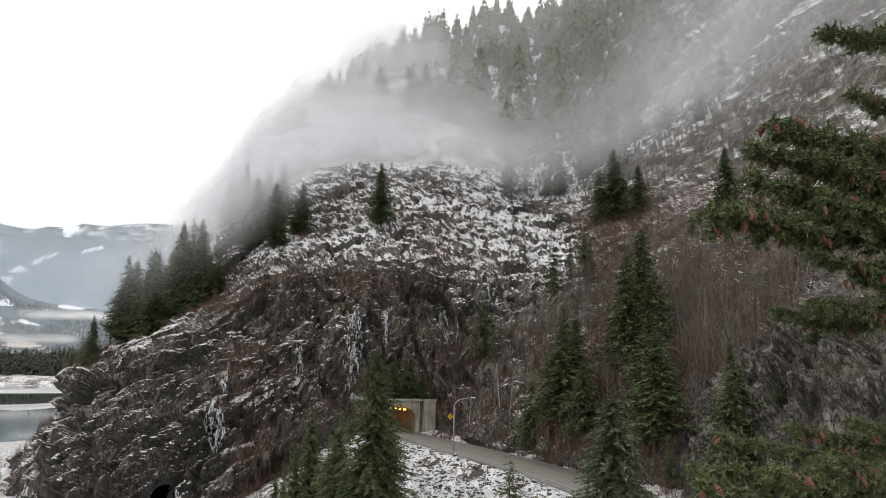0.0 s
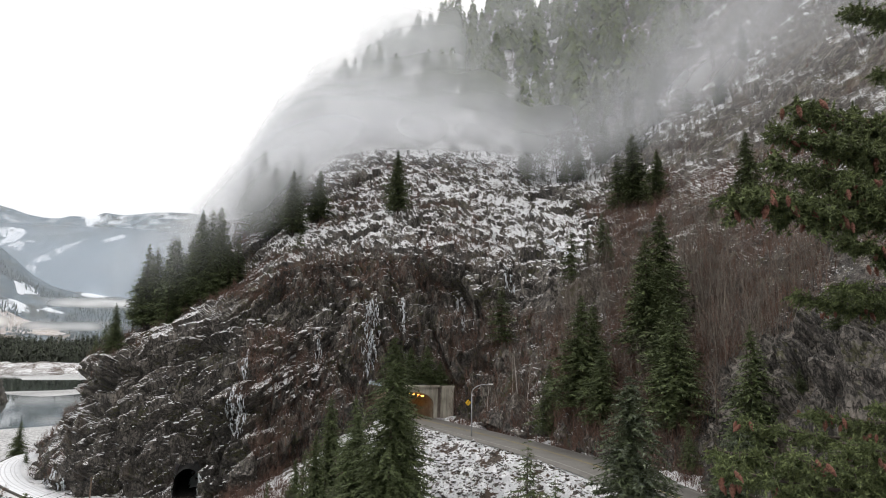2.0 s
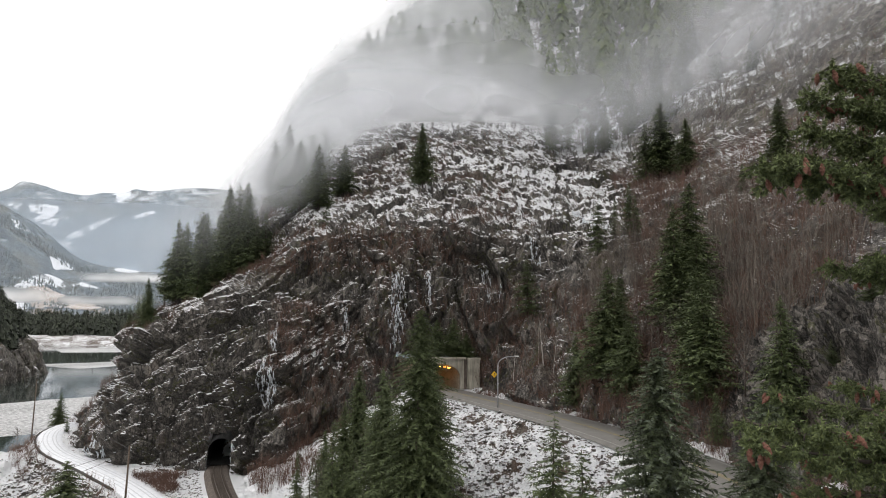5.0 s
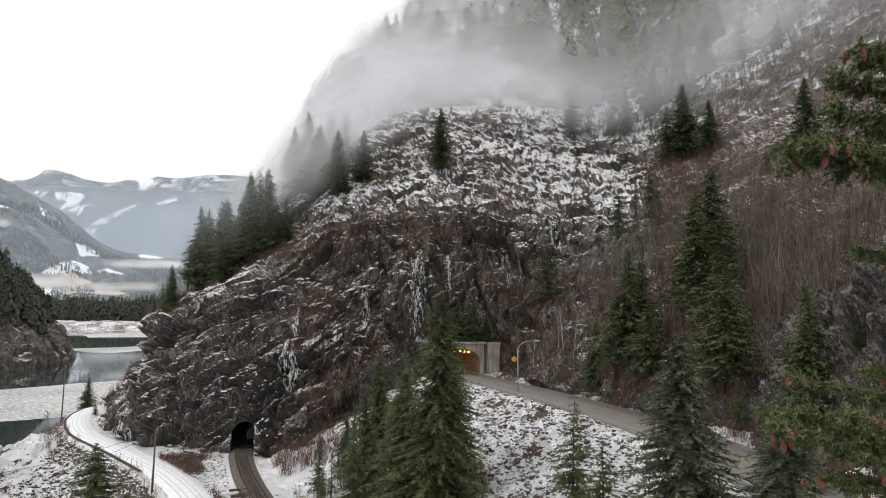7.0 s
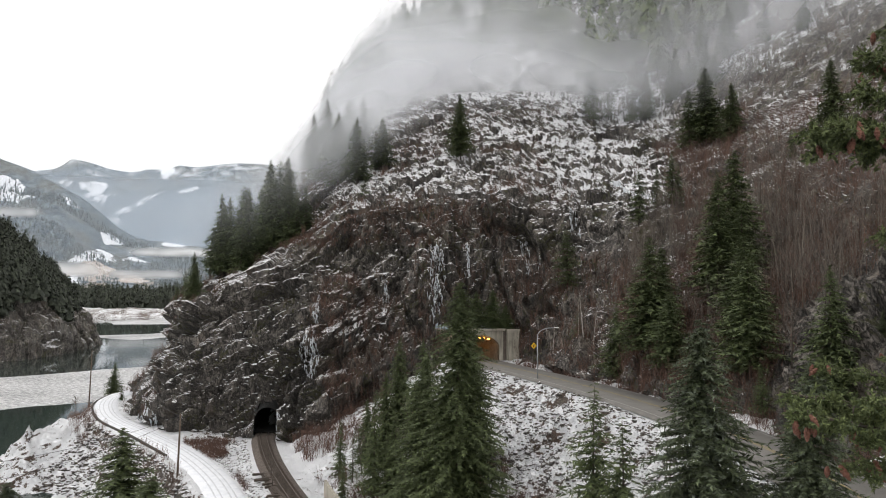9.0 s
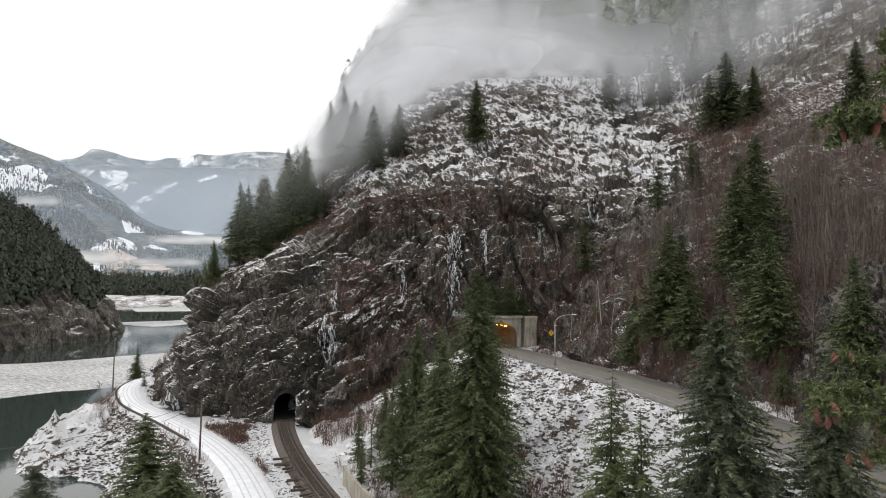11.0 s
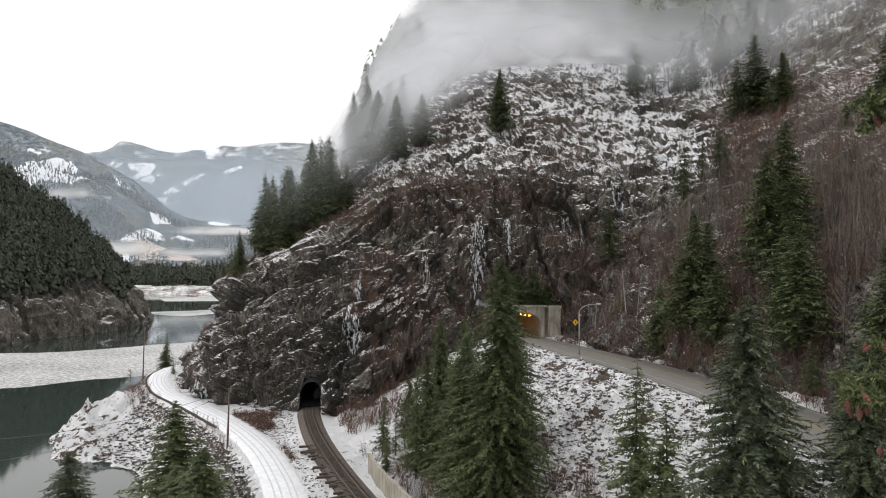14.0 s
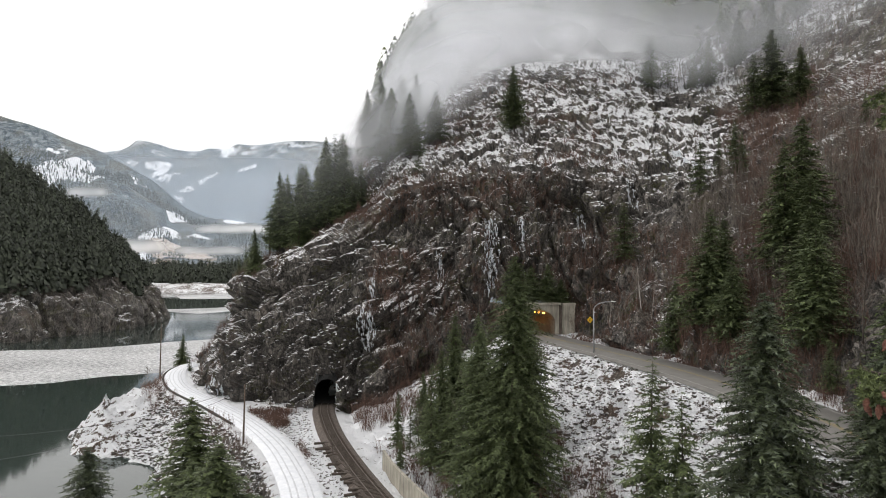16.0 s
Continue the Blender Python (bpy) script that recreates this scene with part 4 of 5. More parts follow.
fr = np.random.RandomState(21)


def leafy_forest(name, pts, h0, h1, material, label, seed, clumps, girth):
    """Conifers far off: every crown is a cone of loose clumps."""
    rs = np.random.RandomState(seed)
    pts = np.asarray(pts, float)
    n = len(pts) * clumps
    base = np.repeat(pts, clumps, 0)
    h = np.repeat(rs.uniform(h0, h1, len(pts)), clumps)
    t = 1 - rs.rand(n) ** 0.6
    a = rs.uniform(0, 2 * math.pi, n)
    r = h * girth * np.repeat(rs.uniform(0.75, 1.25, len(pts)), clumps) * (1 - t) ** 0.85 * rs.uniform(0.4, 1.1, n)
    out = np.stack([np.cos(a), np.sin(a), 0 * a], 1)
    mid = base + out * r[:, None]
    mid[:, 2] += h * t
    size = (h * (0.05 + 0.1 * (1 - t)))[:, None]
    side = np.stack([-np.sin(a), np.cos(a), 0 * a], 1)
    low = mid + out * size * 0.7 - np.array((0, 0, 0.45)) * size
    v = np.stack([low - side * size * rs.uniform(0.3, 0.9, (n, 1)), low + side * size * rs.uniform(0.3, 0.9, (n, 1)), mid + np.array((0, 0, 0.9)) * size + rs.randn(n, 3) * 0.2 * size], 1).reshape(-1, 3)
    thing(name, mesh_from(name, v, np.arange(len(v)).reshape(-1, 3)), material, label, "forest", kind="stuff")


leafy_forest("mountain_forest", [(float(x), float(y), land_z(float(x), float(y))) for x, y in hi], 13, 29, GREEN, "dark conifers on the mountain in the fog", 24, 110, 0.17)
hu, hv = fr.uniform(0, 418.9, 5200), fr.uniform(26, hp.shape[1] - 1.01, 5200)
iu, iv, du, dv = hu.astype(int), hv.astype(int), (hu % 1)[:, None], (hv % 1)[:, None]
pts = (hp[iu, iv] * (1 - du) + hp[iu + 1, iv] * du) * (1 - dv) + (hp[iu, iv + 1] * (1 - du) + hp[iu + 1, iv + 1] * du) * dv
leafy_forest("hill_forest", pts[pts[:, 2] > 26 + 16 * vnoise(pts * 0.04, 23)], 6, 19, GREEN_FAR, "dense dark conifer forest on the hill", 22, 70, 0.2)

# terrace forest beyond the bend, and its snowy bar
tx, ty = np.meshgrid(np.linspace(-900, -240, 76), np.linspace(1000, 1500, 30), indexing="ij")
tz = -4 + 16 * ease(1030, 1120, ty + 0.12 * (tx + 600)) + 14 * ease(1150, 1450, ty) + 1.5 * vnoise(np.stack([tx, ty, tx * 0], -1) * 0.03, 4)
thing("river_terrace", grid_mesh("river_terrace", np.stack([tx, ty, tz], -1)), mat_rock("terrace_ground", 0.25), "snowy gravel bar and terrace at the river bend", "terrace", kind="structure")
tr_ = np.random.RandomState(31)
tp = np.stack([tr_.uniform(-880, -345, 1500), tr_.uniform(1110, 1480, 1500)], 1)
tp = np.concatenate([tp, 10 + 14 * ease(1150, 1450, tp[:, 1:2])], 1)
leafy_forest("terrace_forest", tp, 12, 38, GREEN_FAR, "dark conifer forest on the river terrace", 32, 60, 0.17)
def scattered_on(name, count, seed, jitter):
    vs = bpy.data.objects[name].data.vertices
    pick = np.random.RandomState(seed).permutation(len(vs))
    pick = pick[(pick % 70 < 60)][:count]
    p = np.array([vs[int(i)].co for i in pick])
    p[:, :2] += np.random.RandomState(seed + 1).uniform(-jitter, jitter, (len(p), 2))
    return p[fbm(p * np.array((0.006, 0.006, 0)), 3, seed + 2) > -0.35]


forest("valley_forest", scattered_on("near_range", 15000, 33, 10), 8, 18, GREEN_FAR, "scattered dark conifers on the valley slope", 36, 2, 5)
forest("far_forest", scattered_on("far_mountains", 15000, 43, 16), 9, 19, GREEN_FAR, "distant conifers on the far slopes", 46, 1, 5)

# snowy and bare openings in the valley's forest, laid on the slopes
def clearing(bed, corners, material, label, seed):
    over = tree_of(bpy.data.objects[bed].data)
    a, b, c, d = (np.array(q, float) for q in corners)
    u, v = np.meshgrid(np.linspace(0, 1, 34), np.linspace(0, 1, 16), indexing="ij")
    p = a * ((1 - u) * (1 - v))[..., None] + b * (u * (1 - v))[..., None] + c * (u * v)[..., None] + d * ((1 - u) * v)[..., None]
    z = np.array([over.ray_cast(Vector((x, y, 2000)), Vector((0, 0, -1)))[0].z for x, y in p.reshape(-1, 2)]).reshape(34, 16)
    p = np.concatenate([p, z[..., None] + 3.0], 2)
    rim = np.minimum(np.minimum(u, 1 - u), np.minimum(v, 1 - v)) + 0.16 * fbm(np.stack([u * 7, v * 4, u * 0 + seed], -1), 3, seed) + 0.02
    f = grid_faces(34, 16)
    f = f[(rim.ravel()[f] > 0).all(1)]
    thing("clearing", mesh_from("clearing", p.reshape(-1, 3), f, True), material, label, "clearing", "valley clearings", "structure")


OPEN_SNOW = mat_plain("open_snow", (0.6, 0.62, 0.66), (0.86, 0.87, 0.9), 0.02, 0.8)
OPEN_SOIL = mat_plain("bare_soil", (0.3, 0.22, 0.16), (0.66, 0.6, 0.55), 0.03, 0.9)
for k, (bed, corners) in enumerate([
        ("near_range", [(-1690, 2560), (-1437, 2716), (-1358, 2525), (-1500, 2470)]),
        ("near_range", [(-1103, 2600), (-1060, 2640), (-1000, 2600), (-1040, 2500)]),
        ("near_range", [(-1290, 2690), (-1262, 2700), (-1225, 2640), (-1240, 2630)]),
        ("far_mountains", [(-1703, 3950), (-1640, 4006), (-1640, 3700), (-1720, 3680)]),
        ("far_mountains", [(-1600, 3880), (-1555, 3902), (-1560, 3711), (-1640, 3690)]),
        ("far_mountains", [(-1530, 3600), (-1449, 3653), (-1390, 3560), (-1500, 3540)]),
        ("far_mountains", [(-1220, 3900), (-1130, 3990), (-1120, 3940), (-1210, 3860)]),
        ("far_mountains", [(-1400, 3850), (-1370, 3870), (-1350, 3800), (-1390, 3790)])]):
    clearing(bed, corners, OPEN_SNOW, "snow-covered clearing in the valley forest", 60 + k)
clearing("near_range", [(-1060, 2150), (-800, 2230), (-790, 2320), (-1040, 2290)], OPEN_SOIL, "bare tan clearing dusted with snow", 75)

# ---- leafless brush ----
def mat_twigs(name, dark, light):
    n = Nodes(name)
    isl = n.node("ShaderNodeNewGeometry").outputs["Random Per Island"]
    return n.surface(n.ramp(isl, (0.0, dark), (1.0, light)), 0.9)


TWIG = mat_twigs("brown_twigs", (0.05, 0.026, 0.02), (0.19, 0.115, 0.085))
TWIG_GREY = mat_twigs("grey_twigs", (0.06, 0.05, 0.042), (0.21, 0.18, 0.15))


def thicket(name, pts, h0, h1, stems, material, label, seed, thick=0.03, spread=0.45):
    """Bare stems with side twigs; every stem is a slim blade that forks."""
    rs = np.random.RandomState(seed)
    n = len(pts) * stems
    base = np.repeat(np.asarray(pts), stems, 0) + np.concatenate([rs.uniform(-1, 1, (n, 2)) * 0.5, np.full((n, 1), -0.3)], 1)
    h = rs.uniform(h0, h1, n)
    lean = np.concatenate([rs.randn(n, 2) * spread * 0.5, np.ones((n, 1))], 1)
    tip = base + lean * h[:, None]
    tris = []

    def blades(a, b, w):
        ang = rs.uniform(0, 2 * math.pi, len(a))
        side = np.stack([np.cos(ang), np.sin(ang), 0 * ang], 1) * w[:, None]
        tris.append(np.stack([a - side, a + side, b], 1))

    blades(base, tip, thick * (0.6 + h / h1))
    for k in range(5):
        t = rs.uniform(0.25, 0.9, n)[:, None]
        a = base + (tip - base) * t
        d = np.concatenate([rs.randn(n, 2) * 0.7, rs.uniform(0.5, 1.2, (n, 1))], 1)
        blades(a, a + d * (h[:, None] * 0.3), np.full(n, thick * 0.7))
    v = np.concatenate(tris).reshape(-1, 3)
    thing(name, mesh_from(name, v, np.arange(len(v)).reshape(-1, 3)), material, label, "brush", kind="stuff")


def on_mountain(count, rule, seed):
    rs = np.random.RandomState(seed)
    out = []
    while sum(len(o) for o in out) < count:
        i, j = rs.randint(66, 899, 6000), rs.randint(0, mp2.shape[1] - 1, 6000)
        p = mp2[i, j] + 0.6 * np.concatenate([rs.randn(6000, 2), np.zeros((6000, 1))], 1)
        out.append(p[rule(p, mn[i, j], fbm(p * 0.05, 3, seed))])
    return np.concatenate(out)[:count]


thicket("hillside_brush", on_mountain(2700, lambda p, n, f: (p[:, 0] > 40) & (p[:, 1] > 62) & (p[:, 1] < 215) & (p[:, 2] < 135) & (f > -0.55) & ((np.abs(p[:, 0] - 60) > 14) | (np.abs(p[:, 1] - 66) > 15)) & (p[:, 0] - 0.35 * (p[:, 1] - 100) > np.where(p[:, 2] > 46, 49, 36)), 101), 2.0, 5.0, 6, TWIG, "dense leafless reddish-brown brush on the hillside", 102)
thicket("gully_saplings", on_mountain(520, lambda p, n, f: (p[:, 0] > 50) & (p[:, 1] > 84) & (p[:, 1] < 150) & (p[:, 2] < 80) & (f > -0.1), 103), 5.0, 9.5, 4, TWIG_GREY, "pale leafless saplings in the gully", 104, 0.04, 0.22)
thicket("slope_shrubs", on_mountain(2800, lambda p, n, f: (p[:, 2] > 55) & (p[:, 2] < 135) & (p[:, 1] > 165) & (p[:, 0] > -40) & (p[:, 0] < 75) & (n[:, 2] > 0.42) & (f > 0.0), 105), 0.9, 2.3, 7, TWIG, "low brown leafless shrubs among snow", 106)
thicket("shelf_brush", on_mountain(700, lambda p, n, f: (p[:, 0] < -18) & (p[:, 1] > 176) & (p[:, 1] < 240) & (n[:, 2] > 0.4), 107), 1.0, 2.8, 7, TWIG, "brown brush along the cliff shelf", 108)
thicket("cliff_foot_brush", on_mountain(1500, lambda p, n, f: (p[:, 0] > -18) & (p[:, 0] < 60) & (p[:, 1] > 90) & (p[:, 1] < 163) & (p[:, 2] < 52) & (f > -0.4), 109), 1.5, 4.0, 6, TWIG, "tangled brown brush at the cliff foot", 110)


def on_bench(count, rule, seed):
    rs = np.random.RandomState(seed)
    out = []
    while sum(len(o) for o in out) < count:
        xy = np.stack([rs.uniform(-128, 54, 5000), rs.uniform(5, 248, 5000)], 1)
        p = np.concatenate([xy, bench_height(xy[:, 0], xy[:, 1])[:, None]], 1)
        out.append(p[rule(p, along(RAIL, p[:, 0], p[:, 1]), along(TRACK, p[:, 0], p[:, 1]), along(HIGHWAY, p[:, 0], p[:, 1]), fbm(p * 0.08, 3, seed))])
    return np.concatenate(out)[:count]


thicket("bank_brush", on_bench(900, lambda p, r, t, h, f: (p[:, 1] < 150) & (p[:, 1] > 40) & (r < -6) & (h > 20) & (f > -0.2), 111), 1.5, 3.8, 6, TWIG, "brown brush on the bank above the railway", 112)
thicket("track_brush", on_bench(420, lambda p, r, t, h, f: (p[:, 1] < 150) & (p[:, 1] > 60) & (r > 6.0) & (t < -3.6) & (f > -0.1), 113), 0.6, 1.8, 8, TWIG, "low brown weeds between railway and snow track", 114)
thicket("riverside_brush", on_bench(300, lambda p, r, t, h, f: (p[:, 1] < 240) & (p[:, 1] > 60) & (t > 3.4) & (t < 9) & (f > -0.1), 115), 0.8, 2.4, 7, TWIG, "brown brush beside the snow track", 116)


thicket("verge_brush", on_bench(380, lambda p, r, t, h, f: (p[:, 1] < 148) & (p[:, 1] > 40) & (h < -5.0) & (h > -9), 117), 0.6, 1.8, 8, TWIG, "brown weeds on the highway verge", 118)


# ---- loose rocks ----
def rubble(name, pts, r0, r1, material, label, seed):
    rs = np.random.RandomState(seed)
    bm = bmesh.new()
    bmesh.ops.create_icosphere(bm, subdivisions=1, radius=1.0)
    base = np.array([v.co for v in bm.verts])
    tri = np.array([[v.index for v in f.verts] for f in bm.faces])
    bm.free()
    n = len(pts)
    r = r0 + (r1 - r0) * rs.rand(n) ** 2.2
    shape = base[None] * rs.uniform(0.65, 1.25, (n, len(base), 1)) * rs.uniform(0.6, 1.3, (n, 1, 3)) * r[:, None, None]
    a = rs.uniform(0, 2 * math.pi, n)
    c, k = np.cos(a)[:, None], np.sin(a)[:, None]
    shape = np.stack([shape[..., 0] * c - shape[..., 1] * k, shape[..., 0] * k + shape[..., 1] * c, shape[..., 2] * 0.75], -1)
    v = shape + (np.asarray(pts) + np.concatenate([np.zeros((n, 2)), r[:, None] * 0.15], 1))[:, None, :]
    f = tri[None] + (np.arange(n) * len(base))[:, None, None]
    thing(name, mesh_from(name, v.reshape(-1, 3), f.reshape(-1, 3)), material, label, "rocks", kind="stuff")


STONE = mat_rock("loose_stone", 0.9, edge=0.04)
rubble("embankment_rocks", on_bench(7000, lambda p, r, t, h, f: (p[:, 1] < 150) & (p[:, 1] > 30) & (r < -6) & (h > 4.8) & (h < 26), 121), 0.12, 0.4, STONE, "snow-dusted broken rock on the highway embankment", 122)
stone_meshes = []
for k in range(6):
    rs_ = np.random.RandomState(500 + k)
    bm = bmesh.new()
    bmesh.ops.create_icosphere(bm, subdivisions=1, radius=1.0)
    for v in bm.verts:
        v.co = Vector(v.co) * rs_.uniform(0.7, 1.2)
        v.co.z *= 0.7
    me = bpy.data.meshes.new("stone")
    bm.to_mesh(me)
    bm.free()
    me.materials.append(STONE)
    stone_meshes.append(me)
ground_ob = bpy.data.objects["ground"]
stone_rng = random.Random(41)
for p in on_bench(280, lambda p, r, t, h, f: (p[:, 1] < 146) & (p[:, 1] > 55) & (r < -7) & (h > 5.5) & (h < 24), 127):
    ob = new("stone", stone_rng.choice(stone_meshes))
    ob.parent = ground_ob
    k = stone_rng.uniform(0.35, 0.75)
    ob.matrix_basis = pose(p[0], p[1], p[2] + 0.1, stone_rng.uniform(-25, 25), stone_rng.uniform(-25, 25), stone_rng.uniform(0, 360)) @ Matrix.Diagonal((k, k * 0.8, k * 0.8, 1))
rubble("talus", on_bench(2800, lambda p, r, t, h, f: (p[:, 1] < 215) & (p[:, 1] > 60) & (t > 4.5) & (p[:, 2] > 0.25) & ~((p[:, 1] > 146) & (p[:, 0] < -76)), 123), 0.2, 0.8, STONE, "snowy talus on the river bank", 124)
rubble("trackside_stones", on_bench(1500, lambda p, r, t, h, f: (p[:, 1] < 152) & (p[:, 1] > 50) & (r > 3.4) & (t < -3.4), 125), 0.1, 0.35, STONE, "small stones between railway and snow track", 126)

# ---- frozen seeps ----
def mat_icicle():
    n = Nodes("blue_white_ice")
    g = n.noise(1.5, 4, (1, 1, 0.2))
    return n.surface(n.ramp(g, (0.3, (0.45, 0.5, 0.54)), (0.7, (0.8, 0.83, 0.86))), 0.25, n.bump(g, 0.4, 0.1))


ICICLE = mat_icicle()
MTREE = LAND[0]


def icefall(x, z_top, z_low, width, count, seed):
    """Icicles and frozen runs that hang down the cliff face about x."""
    rs = random.Random(seed)
    s = Soup()
    threads = [(rs.gauss(0, width * 0.35), rs.uniform(0, 6), rs.uniform(0.1, 0.3) * width) for _ in range(2 + int(width))]
    for k in range(int(count * 4)):
        zt = z_low + (z_top - z_low) * rs.random() ** 0.8
        off, phase, sway = rs.choice(threads)
        xx = x + off + sway * math.sin(phase + 0.5 * zt) + rs.gauss(0, 0.25)
        ln = rs.uniform(0.25, 1.0) + 1.6 * rs.random() ** 5
        pts, rad = [], []
        for j in range(6):
            z = zt - ln * j / 5
            hit = MTREE.ray_cast(Vector((xx, 100, z)), Vector((0, 1, 0)))
            if hit[0] is None:
                break
            y = hit[0].y - 0.08
            if pts and y < pts[-1][1] - 0.6:
                break
            y = min(y, pts[-1][1] + 0.15) if pts else y
            pts.append((xx + rs.uniform(-0.05, 0.05), y, z))
            rad.append(rs.uniform(0.06, 0.2) * (1 - 0.8 * j / 5) * (0.6 if j == 0 else 1.0))
        if len(pts) > 2:
            s.tube(pts, rad, 5)
    if s.n:
        thing("frozen_seep", s.mesh("frozen_seep", True), ICICLE, "white frozen seep of icicles on dark rock", "ice", kind="stuff")


for k, (x, zt, zl, w, c) in enumerate([(10.5, 56, 38, 4.5, 70), (-17.5, 36, 24, 3.0, 50), (-16.5, 43, 36, 0.8, 14), (-24.6, 17, 12, 0.6, 16), (20, 56, 48, 2.0, 16), (64, 76, 68, 2.4, 70), (-1, 48, 38, 1.2, 12), (-60, 14, 10, 5, 26), (35, 58, 48, 2.5, 18), (47, 66, 58, 2.0, 16)]):
    icefall(x, zt, zl, w, c, 200 + k)

# ---- bare birches beside the highway ----
BIRCH = mat_plain("birch_bark", (0.2, 0.18, 0.16), (0.5, 0.47, 0.43), 3.0, 0.8)


def bare_tree(x, y, h, lean, seed, mat, label):
    rs = random.Random(seed)
    ob = empty("bare_tree", label, "tree", "leafless trees")
    ob.matrix_basis = pose(x, y, land_z(x, y) - 0.2, 0, lean, rs.uniform(0, 360))
    s = Soup()
    top = [(0.25 * math.sin(2.2 * t + seed), 0.25 * math.cos(2.7 * t), h * t) for t in np.linspace(0, 1, 7)]
    s.tube(top, [0.11 * (1 - 0.85 * t) for t in np.linspace(0, 1, 7)], 6)
    part("trunk", s.mesh("trunk", True), mat, ob)
    s = Soup()
    for k in range(26):
        t = rs.uniform(0.3, 0.97)
        p = np.array((0.25 * math.sin(2.2 * t + seed), 0.25 * math.cos(2.7 * t), h * t))
        a, ln = rs.uniform(0, 6.28), (1.1 - t) * h * 0.32 + 0.3
        d = np.array((math.cos(a), math.sin(a), rs.uniform(0.7, 1.6)))
        q = p + d * ln * 0.5
        s.tube([p, q, q + (d + np.array((0, 0, 0.4))) * ln * 0.4], [0.035, 0.022, 0.008], 4, False)
        for m in range(3):
            e = d + np.array((rs.gauss(0, 0.6), rs.gauss(0, 0.6), 0.2))
            s.tube([q, q + e * ln * 0.35], [0.015, 0.006], 3, False)
    part("crown", s.mesh("crown"), TWIG_GREY, ob)
    return ob


for k, (x, y, h, l) in enumerate([(38.5, 133, 10, -8), (39.5, 131, 9, 4), (40.2, 134, 9.5, -3), (37.5, 137, 8, -10), (41, 129, 9, 8), (36, 141, 8, 2)]):
    bare_tree(x, y, h, l, 300 + k, BIRCH, "leafless birch with pale stem beside the highway")
for k, (x, y, h, l) in enumerate([(2, 104, 9, 2), (0.5, 111, 10, -2), (3.5, 114, 10, 1), (-4, 113, 8, 3), (-19, 113, 5, 0), (-88, 197, 6, 0), (-3, 122, 8, -3), (50, 78, 9, 2), (56, 80, 8, -2), (46, 88, 8, 3)]):
    bare_tree(x, y, h, l, 330 + k, BARK, "thin leafless tree among brush")

# ---- the fir close to the camera ----
CONE = mat_plain("fir_cone", (0.085, 0.034, 0.024), (0.2, 0.085, 0.055), 20.0, 0.8, 0.6)
NEEDLE = mat_needles("near_needles", (0.034, 0.05, 0.018), (0.13, 0.158, 0.056))


def bough_mesh(seed, length):
    """Needles of one bough along x, with drooping side twigs; and its wood and the tips where cones hang."""
    rs = np.random.RandomState(seed)
    wood, tips, sprigs = Soup(), [], []
    spine = [np.array((length * t, 0.08 * math.sin(3 * t + seed), -0.22 * length * t + 0.26 * length * t * t)) for t in np.linspace(0, 1, 9)]
    wood.tube(spine, [0.028 * (1 - 0.85 * t) + 0.003 for t in np.linspace(0, 1, 9)], 6)
    for k in range(int(30 * length)):
        t = 0.1 + 0.9 * (k + rs.rand()) / int(30 * length)
        f = min(t, 0.999) * 8
        i = int(f)
        p = spine[i] + (spine[i + 1] - spine[i]) * (f - i)
        sg = -1 if k % 2 else 1
        ln = (0.3 * (1 - t) + 0.1) * rs.uniform(0.6, 1.2)
        d = np.array((0.6, sg * rs.uniform(0.15, 0.95), rs.uniform(-0.45, 0.3)))
        d /= np.linalg.norm(d)
        q = p + d * ln + np.array((0, 0, -0.12 * ln))
        wood.tube([p, (p + q) / 2 + np.array((0, 0, 0.02)), q], [0.007, 0.005, 0.002], 4, False)
        sprigs.append((p, q))
        tips.append(q)
        for m in range(int(5 + 14 * ln / 0.4)):
            u = rs.uniform(0.15, 1.0)
            a = p + (q - p) * u
            e = d * 0.8 + rs.randn(3) * np.array((0.5, 0.5, 0.5)) + np.array((0.1, 0, -0.15))
            b = a + e / np.linalg.norm(e) * rs.uniform(0.05, 0.12)
            sprigs.append((a, b))
    v = []
    for a, b in sprigs:
        ax = (b - a)
        ln = np.linalg.norm(ax)
        n = int(ln / 0.0058) + 6
        t = rs.rand(n)[:, None]
        at = a + ax * t
        d = ax / ln * 0.7 + rs.randn(n, 3) * 0.62
        d /= np.linalg.norm(d, axis=1, keepdims=True)
        w = np.cross(d, rs.randn(n, 3))
        w *= 0.0066 / np.maximum(np.linalg.norm(w, axis=1, keepdims=True), 1e-6)
        tip = at + d * rs.uniform(0.022, 0.04, (n, 1))
        v.append(np.stack([at - w, at + w, tip], 1))
    v = np.concatenate(v).reshape(-1, 3)
    return wood.mesh("wood", True), mesh_from("needles", v, np.arange(len(v)).reshape(-1, 3)), tips


def cone_mesh():
    s = Soup()
    pts, rad = [], []
    for k in range(9):
        t = k / 8
        pts.append((0, 0, -0.085 * t))
        rad.append(0.019 * math.sin(math.pi * (0.12 + 0.83 * t)) * (1.0 if k % 2 else 0.78))
    s.tube(pts, rad, 8)
    return s.mesh("cone")


